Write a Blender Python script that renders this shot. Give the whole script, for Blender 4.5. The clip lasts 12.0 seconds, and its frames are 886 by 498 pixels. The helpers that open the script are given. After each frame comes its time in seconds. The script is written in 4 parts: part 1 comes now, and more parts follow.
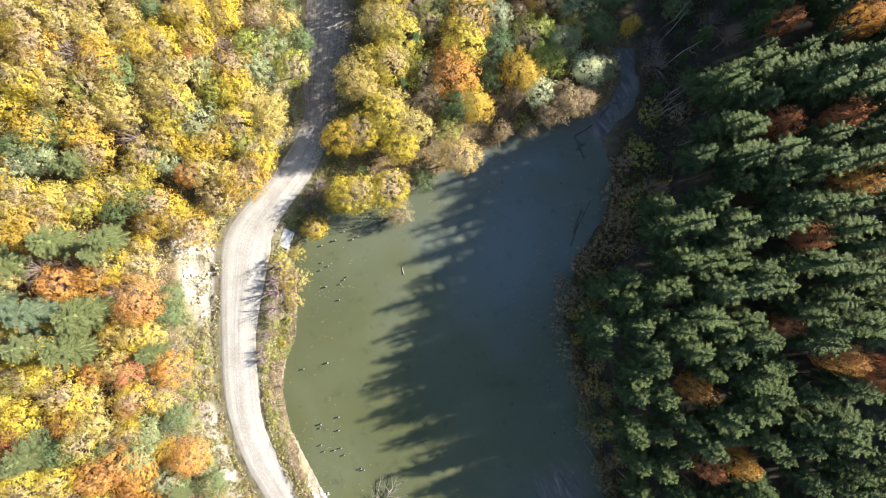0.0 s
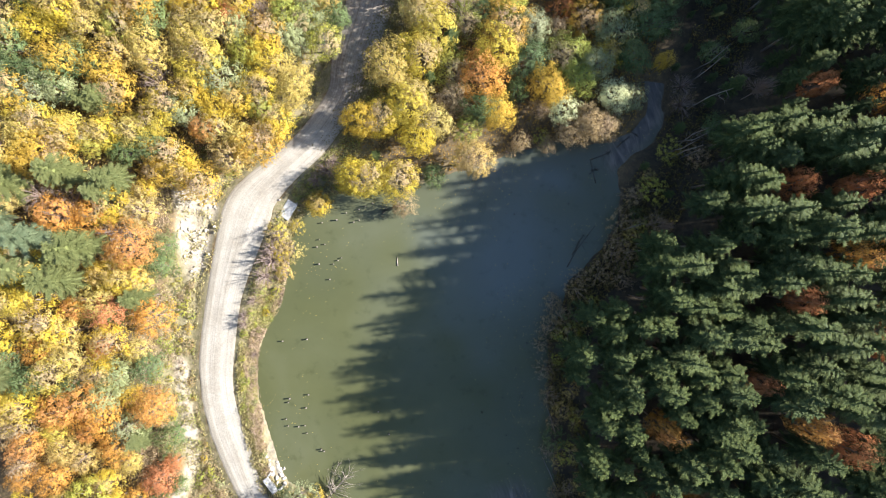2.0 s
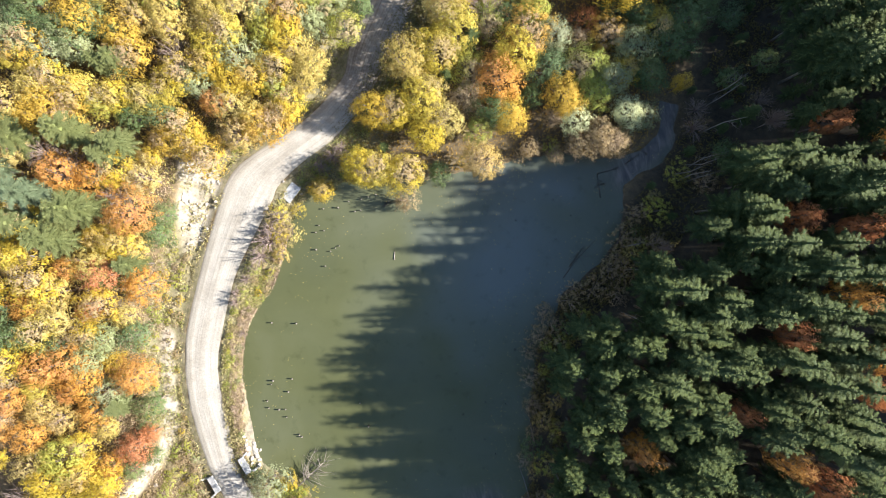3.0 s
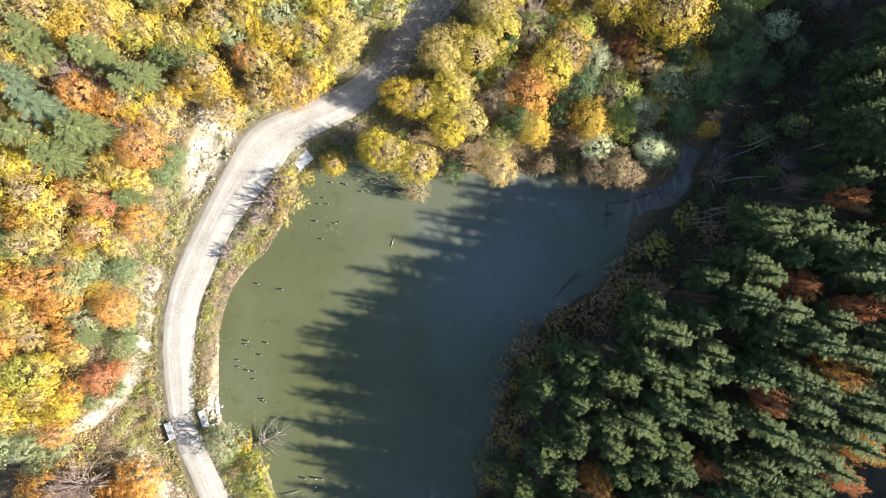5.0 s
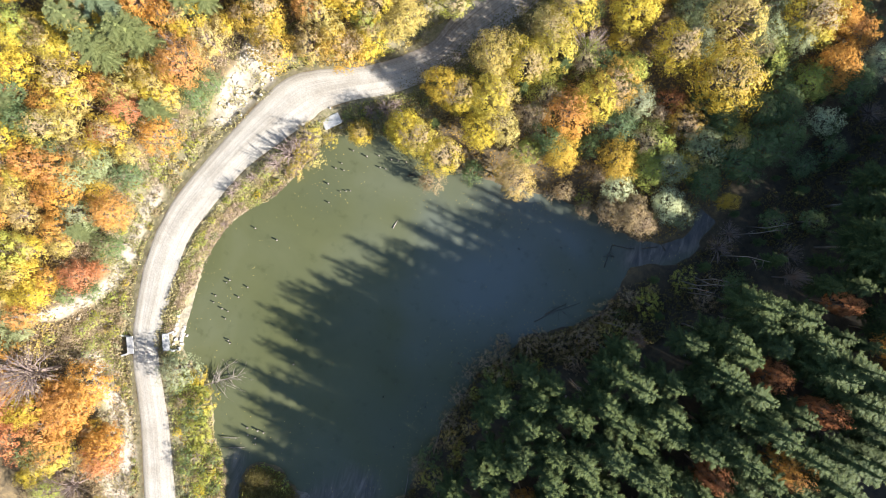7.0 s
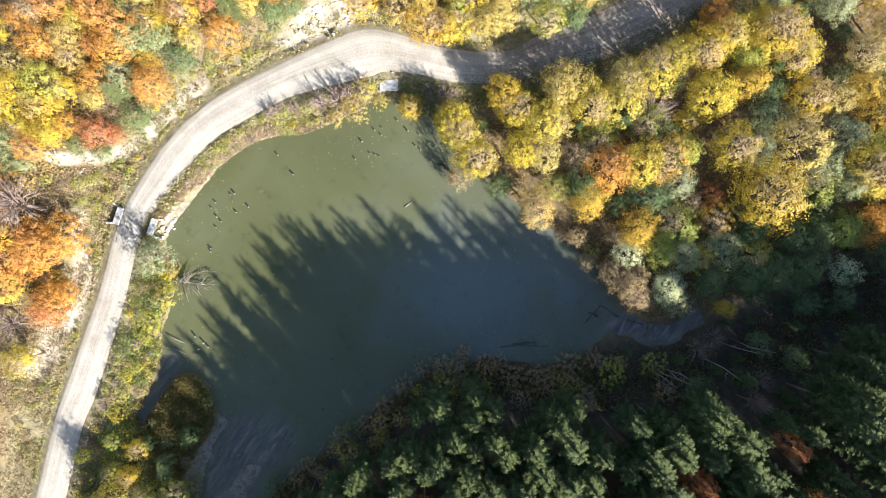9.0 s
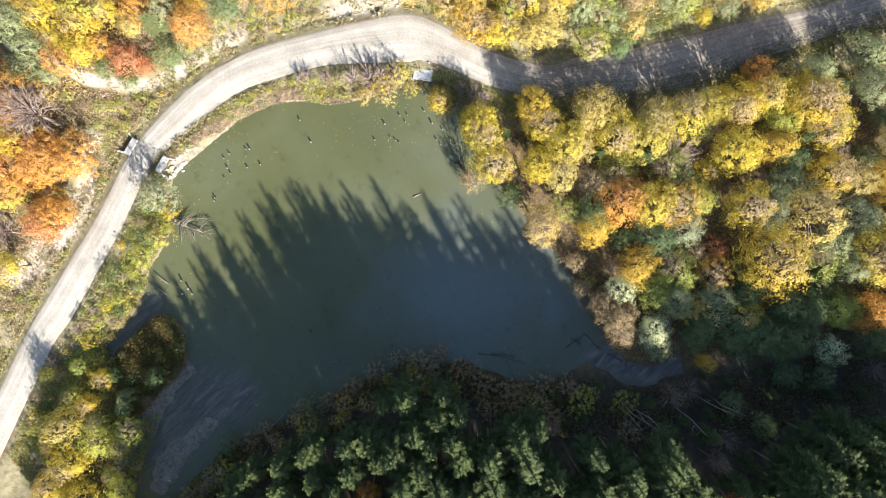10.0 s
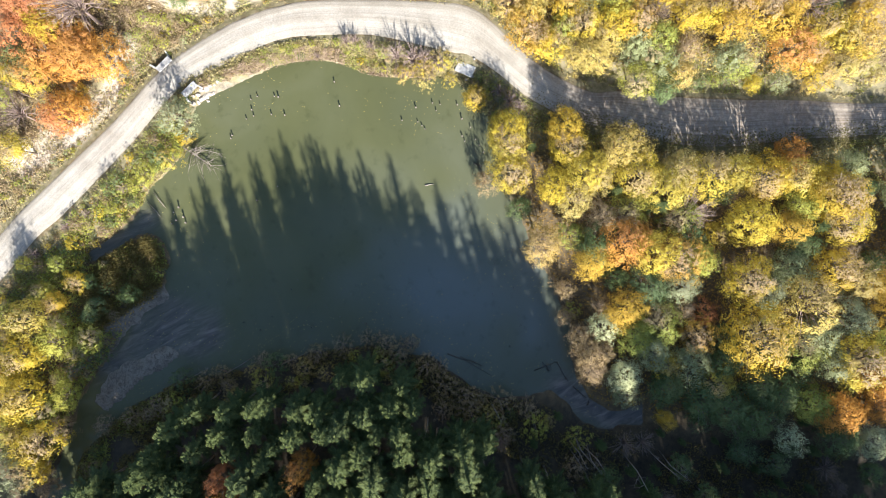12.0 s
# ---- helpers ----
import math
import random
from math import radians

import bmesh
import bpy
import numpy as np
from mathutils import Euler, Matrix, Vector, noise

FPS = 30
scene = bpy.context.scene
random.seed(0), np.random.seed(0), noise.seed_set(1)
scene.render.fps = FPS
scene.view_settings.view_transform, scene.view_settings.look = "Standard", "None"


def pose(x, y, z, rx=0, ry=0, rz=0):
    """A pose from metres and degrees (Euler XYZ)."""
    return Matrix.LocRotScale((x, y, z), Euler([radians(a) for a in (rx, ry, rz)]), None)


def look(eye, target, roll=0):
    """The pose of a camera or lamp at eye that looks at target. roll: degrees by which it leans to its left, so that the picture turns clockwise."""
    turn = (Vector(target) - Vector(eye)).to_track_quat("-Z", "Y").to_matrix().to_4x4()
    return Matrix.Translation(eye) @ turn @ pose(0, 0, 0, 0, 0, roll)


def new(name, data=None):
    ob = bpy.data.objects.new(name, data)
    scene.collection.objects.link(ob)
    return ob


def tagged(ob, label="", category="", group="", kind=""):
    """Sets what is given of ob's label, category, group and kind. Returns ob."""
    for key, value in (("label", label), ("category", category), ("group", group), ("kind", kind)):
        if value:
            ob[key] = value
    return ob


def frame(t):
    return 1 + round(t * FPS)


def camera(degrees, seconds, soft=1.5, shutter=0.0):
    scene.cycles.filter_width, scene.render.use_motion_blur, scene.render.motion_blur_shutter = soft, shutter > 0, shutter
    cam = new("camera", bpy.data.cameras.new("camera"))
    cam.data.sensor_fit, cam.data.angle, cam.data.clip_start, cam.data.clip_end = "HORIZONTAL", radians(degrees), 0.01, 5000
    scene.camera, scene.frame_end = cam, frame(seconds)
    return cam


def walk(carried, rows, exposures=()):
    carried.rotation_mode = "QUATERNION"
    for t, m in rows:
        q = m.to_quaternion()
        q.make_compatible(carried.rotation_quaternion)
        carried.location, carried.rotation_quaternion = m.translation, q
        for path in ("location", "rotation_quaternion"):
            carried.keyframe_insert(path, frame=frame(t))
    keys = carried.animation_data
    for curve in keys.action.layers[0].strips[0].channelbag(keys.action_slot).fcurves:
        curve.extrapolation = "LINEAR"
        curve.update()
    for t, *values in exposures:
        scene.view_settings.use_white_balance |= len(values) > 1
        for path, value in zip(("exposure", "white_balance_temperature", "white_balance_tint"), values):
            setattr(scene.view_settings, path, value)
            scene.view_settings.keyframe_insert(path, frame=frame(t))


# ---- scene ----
# camera: a drone looking straight down from 100 m, turning slowly to its left
cam = camera(70.0, 12.0, soft=0.95)
PATH = [
    (0.0, 0.00, 0.04, 100.05, 0.0), (0.5, 0.04, 0.06, 100.10, 0.8), (1.0, 0.13, 0.05, 100.11, 3.6),
    (1.5, 0.25, -0.03, 100.08, 7.05), (2.0, 0.38, -0.11, 100.0, 10.2), (2.5, 0.55, -0.19, 99.88, 13.3),
    (3.0, 0.71, -0.26, 99.78, 16.1), (5.0, 1.19, -0.57, 99.70, 27.6), (5.5, 1.35, -0.65, 99.74, 30.8),
    (6.0, 1.50, -0.73, 99.79, 34.55), (6.5, 1.66, -0.83, 99.87, 38.85), (7.0, 1.80, -0.95, 99.97, 43.4),
    (9.0, 2.34, -1.24, 100.26, 65.6), (9.5, 2.57, -1.24, 100.24, 71.55), (10.0, 2.82, -1.20, 100.21, 77.5),
    (10.5, 3.12, -1.11, 100.17, 83.4), (11.0, 3.40, -1.00, 100.12, 88.95), (11.5, 3.62, -0.86, 100.0, 92.0),
    (12.0, 3.70, -0.75, 99.9, 92.25),
]
EXPOSURE = 2.09
walk(cam, [(t, pose(x, y, z, 0, 0, a)) for t, x, y, z, a in PATH], exposures=((0, EXPOSURE, 6250, 10), (12, EXPOSURE, 6250, 10)))

# ---- light: clear autumn midday, the sun low in the east-south-east ----
SUN_FROM = Vector((0.95, 0.30, 0.505)).normalized()
sun = new("sun", bpy.data.lights.new("sun", "SUN"))
sun.data.energy, sun.data.angle, sun.data.color = 4.8, radians(0.8), (1.0, 0.95, 0.88)
sun.matrix_world = look((80, 20, 120), Vector((80, 20, 120)) - SUN_FROM)
world = bpy.data.worlds.new("world")
scene.world = world
world.use_nodes = True
wn = world.node_tree.nodes
sky = wn.new("ShaderNodeTexSky")
sky.sky_type, sky.sun_disc = "NISHITA", False
sky.dust_density, sky.ozone_density = 0.5, 1.6
sky.sun_elevation, sky.sun_rotation = math.asin(SUN_FROM.z), math.atan2(SUN_FROM.x, SUN_FROM.y)
world.node_tree.links.new(sky.outputs[0], wn["Background"].inputs[0])
wn["Background"].inputs[1].default_value = 0.074


# ---- materials ----
def material(name):
    m = bpy.data.materials.new(name)
    m.use_nodes = True
    nt = m.node_tree
    return m, nt, nt.nodes["Principled BSDF"]


def node(nt, kind, **values):
    n = nt.nodes.new(kind)
    for key, value in values.items():
        n.inputs[key].default_value = value
    return n


def ramp(nt, stops, source):
    r = nt.nodes.new("ShaderNodeValToRGB")
    while len(r.color_ramp.elements) < len(stops):
        r.color_ramp.elements.new(0.5)
    for e, (p, c) in zip(r.color_ramp.elements, stops):
        e.position, e.color = p, (*c, 1) if len(c) == 3 else c
    nt.links.new(source, r.inputs[0])
    return r.outputs[0]


def mix(nt, fac, a, b, blend="MIX"):
    n = nt.nodes.new("ShaderNodeMix")
    n.data_type, n.blend_type = "RGBA", blend
    for slot, value in ((0, fac), (6, a), (7, b)):
        if isinstance(value, (int, float)):
            n.inputs[slot].default_value = value
        elif isinstance(value, tuple):
            n.inputs[slot].default_value = (*value, 1)
        else:
            nt.links.new(value, n.inputs[slot])
    return n.outputs[2]


def grain(nt, scale, detail=4.0, rough=0.6, distort=0.0):
    g = nt.nodes.new("ShaderNodeNewGeometry")
    n = node(nt, "ShaderNodeTexNoise", Scale=scale, Detail=detail, Roughness=rough, Distortion=distort)
    nt.links.new(g.outputs["Position"], n.inputs["Vector"])
    return n.outputs[0]


def bump(nt, bsdf, height, strength, distance):
    b = node(nt, "ShaderNodeBump", Strength=strength, Distance=distance)
    nt.links.new(height, b.inputs["Height"])
    nt.links.new(b.outputs[0], bsdf.inputs["Normal"])


def attribute(nt, name):
    a = nt.nodes.new("ShaderNodeAttribute")
    a.attribute_name = name
    return a.outputs["Fac"]


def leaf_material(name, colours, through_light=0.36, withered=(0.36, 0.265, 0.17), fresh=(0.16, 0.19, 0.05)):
    """Foliage: a hue of its own for each tree, lighter and darker leaves in it, withered tan leaves or new tips in a
    sunlit tone where a mesh says so.
    """
    m, nt, bsdf = material(name)
    info = nt.nodes.new("ShaderNodeObjectInfo")
    geo = nt.nodes.new("ShaderNodeNewGeometry")
    stops = [(i / (len(colours) - 1), c) for i, c in enumerate(colours)]
    tone = ramp(nt, stops, info.outputs["Random"])
    island = geo.outputs["Random Per Island"]
    leaf = ramp(nt, stops, island)
    tone = mix(nt, 0.5, tone, leaf)
    patch = ramp(nt, [(0.3, (0.78, 0.75, 0.72)), (0.7, (1.15, 1.15, 1.15))], grain(nt, 0.9, 2.0))
    tone = mix(nt, 0.8, tone, patch, "MULTIPLY")
    shade = ramp(nt, [(0, (0.80, 0.78, 0.76)), (1, (1.18, 1.20, 1.18))], island)
    tone = mix(nt, 0.8, tone, shade, "MULTIPLY")
    tone = mix(nt, attribute(nt, "withered"), tone, withered)
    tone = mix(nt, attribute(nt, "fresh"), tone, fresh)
    nt.links.new(tone, bsdf.inputs["Base Color"])
    bsdf.inputs["Roughness"].default_value = 0.6
    bsdf.inputs["Specular IOR Level"].default_value = 0.08
    thin = nt.nodes.new("ShaderNodeBsdfTranslucent")
    nt.links.new(tone, thin.inputs[0])
    both = node(nt, "ShaderNodeMixShader", Fac=through_light)
    nt.links.new(bsdf.outputs[0], both.inputs[1])
    nt.links.new(thin.outputs[0], both.inputs[2])
    nt.links.new(both.outputs[0], nt.nodes["Material Output"].inputs[0])
    return m


def plain_material(name, colours, scale, roughness=0.85, relief=0.3, depth=0.02):
    m, nt, bsdf = material(name)
    big, small = grain(nt, scale, 5.0), grain(nt, scale * 9, 3.0)
    tone = ramp(nt, [(0.3 + 0.4 * i / (len(colours) - 1), c) for i, c in enumerate(colours)], big)
    tone = mix(nt, 0.45, tone, ramp(nt, [(0.3, (0.6, 0.6, 0.6)), (0.7, (1.3, 1.3, 1.3))], small), "MULTIPLY")
    nt.links.new(tone, bsdf.inputs["Base Color"])
    bsdf.inputs["Roughness"].default_value = roughness
    bump(nt, bsdf, small, relief, depth)
    return m


LEAF = {
    "yellow": leaf_material("yellow_leaves", [(0.47, 0.30, 0.045), (0.46, 0.345, 0.04), (0.50, 0.395, 0.05), (0.40, 0.36, 0.10)]),
    "gold": leaf_material("tan_gold_leaves", [(0.45, 0.30, 0.11), (0.45, 0.35, 0.09), (0.42, 0.36, 0.12), (0.41, 0.33, 0.14)]),
    "amber": leaf_material("amber_leaves", [(0.47, 0.315, 0.055), (0.51, 0.36, 0.06), (0.46, 0.27, 0.07)]),
    "orange": leaf_material("orange_leaves", [(0.48, 0.225, 0.05), (0.54, 0.29, 0.06), (0.47, 0.25, 0.085)], withered=(0.44, 0.20, 0.11)),
    "rust": leaf_material("rust_leaves", [(0.40, 0.15, 0.06), (0.48, 0.21, 0.085), (0.43, 0.19, 0.10)], withered=(0.36, 0.19, 0.13)),
    "olive": leaf_material("olive_leaves", [(0.40, 0.345, 0.07), (0.42, 0.40, 0.075), (0.28, 0.32, 0.085), (0.24, 0.28, 0.07)]),
    "green": leaf_material("green_leaves", [(0.10, 0.145, 0.062), (0.15, 0.195, 0.068), (0.115, 0.16, 0.09)], withered=(0.25, 0.25, 0.10)),
    "sage": leaf_material("sage_leaves", [(0.23, 0.26, 0.115), (0.29, 0.31, 0.145), (0.25, 0.27, 0.17)], withered=(0.30, 0.29, 0.19)),
    "silver": leaf_material("silver_leaves", [(0.48, 0.50, 0.28), (0.55, 0.57, 0.33)], withered=(0.46, 0.46, 0.27)),
    "brown": leaf_material("brown_leaves", [(0.29, 0.22, 0.11), (0.37, 0.27, 0.14), (0.30, 0.24, 0.16)], withered=(0.30, 0.22, 0.17)),
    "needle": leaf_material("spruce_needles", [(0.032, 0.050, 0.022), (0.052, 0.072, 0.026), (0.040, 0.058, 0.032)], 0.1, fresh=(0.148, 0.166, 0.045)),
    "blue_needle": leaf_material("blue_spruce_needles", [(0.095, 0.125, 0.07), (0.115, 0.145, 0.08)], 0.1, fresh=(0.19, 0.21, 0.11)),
    # lighter copy of the needles: full sun put into the slope spruces' colour
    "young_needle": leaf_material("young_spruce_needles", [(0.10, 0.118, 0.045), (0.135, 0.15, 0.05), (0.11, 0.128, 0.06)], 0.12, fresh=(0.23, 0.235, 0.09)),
}
BARK = plain_material("grey_bark", [(0.10, 0.075, 0.055), (0.19, 0.155, 0.125), (0.25, 0.21, 0.18)], 1.3)
TWIG = plain_material("purple_grey_twigs", [(0.20, 0.14, 0.115), (0.29, 0.22, 0.19)], 2.0)
DEAD = plain_material("bleached_wood", [(0.15, 0.12, 0.095), (0.27, 0.23, 0.19)], 2.0)
WET_WOOD = plain_material("wet_dark_wood", [(0.03, 0.026, 0.02), (0.07, 0.06, 0.045)], 3.0, 0.5)
CONCRETE = plain_material("pale_concrete", [(0.24, 0.235, 0.22), (0.33, 0.32, 0.30), (0.40, 0.385, 0.36)], 0.9)
ROCK = plain_material("pale_limestone", [(0.22, 0.19, 0.16), (0.33, 0.295, 0.25), (0.40, 0.37, 0.32)], 1.4, relief=0.6, depth=0.06)
# dark concrete tone painting in the shade inside the culvert pipe
DARK_HOLE = plain_material("damp_concrete", [(0.05, 0.045, 0.04), (0.09, 0.085, 0.07)], 1.0)
REED = leaf_material("dry_reed_stems", [(0.36, 0.27, 0.20), (0.44, 0.34, 0.26), (0.36, 0.31, 0.17)])
GRASS = leaf_material("verge_grass", [(0.25, 0.26, 0.07), (0.34, 0.315, 0.10), (0.42, 0.355, 0.18), (0.30, 0.24, 0.12)])
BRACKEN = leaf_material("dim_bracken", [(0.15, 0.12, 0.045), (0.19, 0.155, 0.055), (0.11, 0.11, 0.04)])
LITTER_LEAF = leaf_material("fallen_leaves", [(0.36, 0.22, 0.05), (0.45, 0.30, 0.06), (0.28, 0.15, 0.06)])


def ground_material():
    m, nt, bsdf = material("forest_floor")
    fine, tiny = grain(nt, 1.1, 6.0, 0.7), grain(nt, 7.0, 4.0, 0.7)
    tone = ramp(nt, [(0.3, (0.06, 0.043, 0.024)), (0.5, (0.11, 0.078, 0.038)), (0.62, (0.16, 0.112, 0.052)), (0.75, (0.085, 0.08, 0.03))], fine)
    turf = ramp(nt, [(0.3, (0.085, 0.075, 0.037)), (0.45, (0.14, 0.122, 0.06)), (0.6, (0.205, 0.17, 0.10)), (0.75, (0.13, 0.12, 0.045))], fine)
    earth = ramp(nt, [(0.28, (0.13, 0.10, 0.065)), (0.42, (0.25, 0.21, 0.155)), (0.55, (0.34, 0.30, 0.24)), (0.75, (0.41, 0.37, 0.305))], fine)
    silt = ramp(nt, [(0.3, (0.05, 0.042, 0.03)), (0.45, (0.12, 0.10, 0.076)), (0.58, (0.20, 0.172, 0.135)), (0.75, (0.09, 0.08, 0.05))], grain(nt, 1.3, 8.0, 0.75, 1.2))
    # near-black floor tone: the spruces' shade put into the ground colour
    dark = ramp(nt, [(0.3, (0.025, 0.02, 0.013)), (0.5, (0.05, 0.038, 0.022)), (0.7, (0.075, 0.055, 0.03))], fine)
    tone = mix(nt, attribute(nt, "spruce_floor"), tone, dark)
    for name, colour in (("turf", turf), ("earth", earth), ("silt", silt)):
        edge = nt.nodes.new("ShaderNodeMath")
        edge.operation, edge.use_clamp = "MULTIPLY_ADD", True
        nt.links.new(attribute(nt, name), edge.inputs[0])
        edge.inputs[1].default_value = 2.0
        off = nt.nodes.new("ShaderNodeMath")
        off.operation = "MULTIPLY"
        off.inputs[1].default_value = -1.0
        nt.links.new(fine, off.inputs[0])
        nt.links.new(off.outputs[0], edge.inputs[2])
        tone = mix(nt, edge.outputs[0], tone, colour)
    tone = mix(nt, 0.6, tone, ramp(nt, [(0.3, (0.6, 0.6, 0.6)), (0.7, (1.35, 1.35, 1.35))], tiny), "MULTIPLY")
    nt.links.new(tone, bsdf.inputs["Base Color"])
    bsdf.inputs["Roughness"].default_value = 0.95
    bump(nt, bsdf, tiny, 0.6, 0.08)
    return m


def road_material():
    m, nt, bsdf = material("pale_gravel")
    across = attribute(nt, "across")
    coarse, fine = grain(nt, 0.35, 5.0), grain(nt, 4.0, 5.0, 0.7)
    tone = ramp(nt, [(0.3, (0.262, 0.234, 0.192)), (0.55, (0.318, 0.29, 0.245)), (0.75, (0.352, 0.325, 0.28))], coarse)
    tracks = ramp(nt, [(0.0, (0.62, 0.56, 0.48)), (0.1, (0.9, 0.88, 0.84)), (0.18, (0.82, 0.8, 0.76)), (0.25, (1.06, 1.06, 1.06)), (0.42, (1.06, 1.06, 1.06)),
                       (0.48, (0.92, 0.91, 0.89)), (0.55, (0.92, 0.91, 0.89)), (0.62, (1.06, 1.06, 1.06)), (0.82, (1.05, 1.05, 1.05)), (1.0, (0.6, 0.56, 0.48))], across)
    tone = mix(nt, 0.8, tone, tracks, "MULTIPLY")
    # thin lines that wheels have drawn along the road
    lane = nt.nodes.new("ShaderNodeCombineXYZ")
    for slot, name, size in ((0, "across", 26.0), (1, "way", 0.07)):
        scaled = nt.nodes.new("ShaderNodeMath")
        scaled.operation = "MULTIPLY"
        scaled.inputs[1].default_value = size
        nt.links.new(attribute(nt, name), scaled.inputs[0])
        nt.links.new(scaled.outputs[0], lane.inputs[slot])
    lines = node(nt, "ShaderNodeTexNoise", Scale=1.0, Detail=3.0, Roughness=0.6)
    nt.links.new(lane.outputs[0], lines.inputs["Vector"])
    tone = mix(nt, 0.38, tone, ramp(nt, [(0.36, (0.68, 0.65, 0.60)), (0.48, (0.98, 0.98, 0.97)), (0.66, (1.14, 1.14, 1.14))], lines.outputs[0]), "MULTIPLY")
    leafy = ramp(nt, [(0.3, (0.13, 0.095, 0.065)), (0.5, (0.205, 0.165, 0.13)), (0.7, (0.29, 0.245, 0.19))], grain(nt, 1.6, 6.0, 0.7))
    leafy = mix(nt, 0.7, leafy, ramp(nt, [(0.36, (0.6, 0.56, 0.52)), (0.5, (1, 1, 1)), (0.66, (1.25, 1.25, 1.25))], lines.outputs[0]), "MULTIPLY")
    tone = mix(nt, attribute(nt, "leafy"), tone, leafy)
    tone = mix(nt, 0.6, tone, ramp(nt, [(0.3, (0.62, 0.61, 0.6)), (0.7, (1.25, 1.25, 1.25))], fine), "MULTIPLY")
    nt.links.new(tone, bsdf.inputs["Base Color"])
    bsdf.inputs["Roughness"].default_value = 0.95
    bump(nt, bsdf, fine, 0.5, 0.03)
    return m


def water_material():
    m, nt, bsdf = material("murky_pond_water")
    cloud, weed = grain(nt, 0.07, 5.0, 0.55, 0.8), grain(nt, 0.45, 4.0)
    tone = ramp(nt, [(0.25, (0.056, 0.060, 0.023)), (0.5, (0.071, 0.074, 0.030)), (0.75, (0.086, 0.089, 0.044))], cloud)
    silt = attribute(nt, "silt")
    tone = mix(nt, silt, tone, (0.100, 0.114, 0.104))
    # silt drawn out in streaks along the inlet's flow
    place = nt.nodes.new("ShaderNodeNewGeometry")
    turned = nt.nodes.new("ShaderNodeMapping")
    turned.inputs["Rotation"].default_value = (0, 0, radians(-119))
    nt.links.new(place.outputs["Position"], turned.inputs["Vector"])
    drawn = nt.nodes.new("ShaderNodeMapping")
    drawn.inputs["Scale"].default_value = (0.3, 1.2, 1)
    nt.links.new(turned.outputs[0], drawn.inputs["Vector"])
    streak = node(nt, "ShaderNodeTexNoise", Scale=0.55, Detail=8.0, Roughness=0.66, Distortion=1.4)
    nt.links.new(drawn.outputs[0], streak.inputs["Vector"])
    bed = ramp(nt, [(0.34, (0.05, 0.047, 0.045)), (0.5, (0.10, 0.086, 0.074)), (0.64, (0.165, 0.142, 0.12))], streak.outputs[0])
    tone = mix(nt, attribute(nt, "shallow"), tone, bed)
    tone = mix(nt, 0.7, tone, ramp(nt, [(0.28, (0.72, 0.74, 0.7)), (0.42, (1, 1, 1)), (1, (1.05, 1.05, 1.05))], weed), "MULTIPLY")
    nt.links.new(tone, bsdf.inputs["Base Color"])
    bsdf.inputs["Roughness"].default_value = 0.06
    bsdf.inputs["IOR"].default_value = 1.33
    bump(nt, bsdf, grain(nt, 1.6, 2.0), 0.03, 0.05)
    return m


GROUND, ROAD, WATER = ground_material(), road_material(), water_material()

# ---- the lie of the land: pond at z = 0, gravel road at 2 m, wooded slopes on both sides ----
POND = [(-22.3, 1), (-17.3, 5.6), (-12.9, 6.8), (-7.5, 8.6), (-2.1, 10.8), (4.6, 14.8), (7.7, 16.6), (13, 18.9), (19.3, 20.2), (23.8, 21.1), (26.5, 23.3), (28.2, 26.5), (27.3, 31.6), (29.8, 31.8), (30.9, 26), (30, 22.4), (26.5, 19.3), (25.4, 17.1), (26.5, 13.5), (26.9, 9), (25.4, 5), (22.4, 0.1), (20.7, -2.1), (19.4, -12), (20.6, -20), (23.5, -29.7), (25.9, -41.2), (30.5, -49), (37.9, -55.9), (45.3, -57.8), (45.5, -61.8), (37.2, -59.3), (29, -56.7), (17.6, -49.5), (12.5, -44.8), (7.6, -43.6), (4.4, -44.6), (3.0, -46.6), (3.4, -49), (5.9, -52.2), (8.1, -56), (6.3, -56.6), (3.6, -52.8), (0.5, -49.6), (-1.2, -48.5), (-4.3, -47.3), (-7.6, -44.3), (-9.9, -42.1), (-11.7, -40.9), (-16.1, -41.5), (-19.3, -40.3), (-23.1, -32.1), (-24.5, -27.6), (-25.6, -23.1), (-25.7, -19.6), (-24, -15.1), (-23.4, -10.6), (-23.6, -3.5)]
BANK_STRIP = [(26, -58.6), (24, -56), (19.2, -51.4), (16.2, -47.2), (13.2, -43.4), (11.4, -44.6), (14.6, -49.2), (18.6, -53.4), (23, -57.6)]
SECOND_BAR = [(30.4, -55.8), (26.8, -54), (23.4, -50), (21.2, -45.4), (20.6, -42.4), (22.2, -41.6), (24.4, -44.4), (27.4, -48.2), (31.5, -52.8)]
SILT_FAN = [(12.4, -44.2), (13.4, -40.2), (15.6, -36.4), (18.2, -34.8), (20.6, -35.6), (21.8, -39.4), (21, -44.2), (22.4, -49.4), (27, -54.6), (24.6, -55), (19.4, -50.4), (15.4, -47)]
MOUND = [(7.4, -55), (5.4, -51.4), (3.6, -48.8), (3.4, -46.8), (5, -45), (8.4, -43.9), (12.6, -45), (15, -49.2), (18.4, -53.6), (16, -56), (11, -56.4)]
SCAR = [(-41.3, 1.8), (-37.2, 2.8), (-34.8, 0.1), (-35.3, -10.2), (-37.7, -12.4), (-40, -6.8)]
TRAIL = [(-36.3, -24.5), (-35.4, -29.1), (-33.4, -33.9), (-31.9, -38.6), (-31.8, -42.7), (-32.8, -46.5), (-35.9, -51.2), (-39.1, -55.5)]
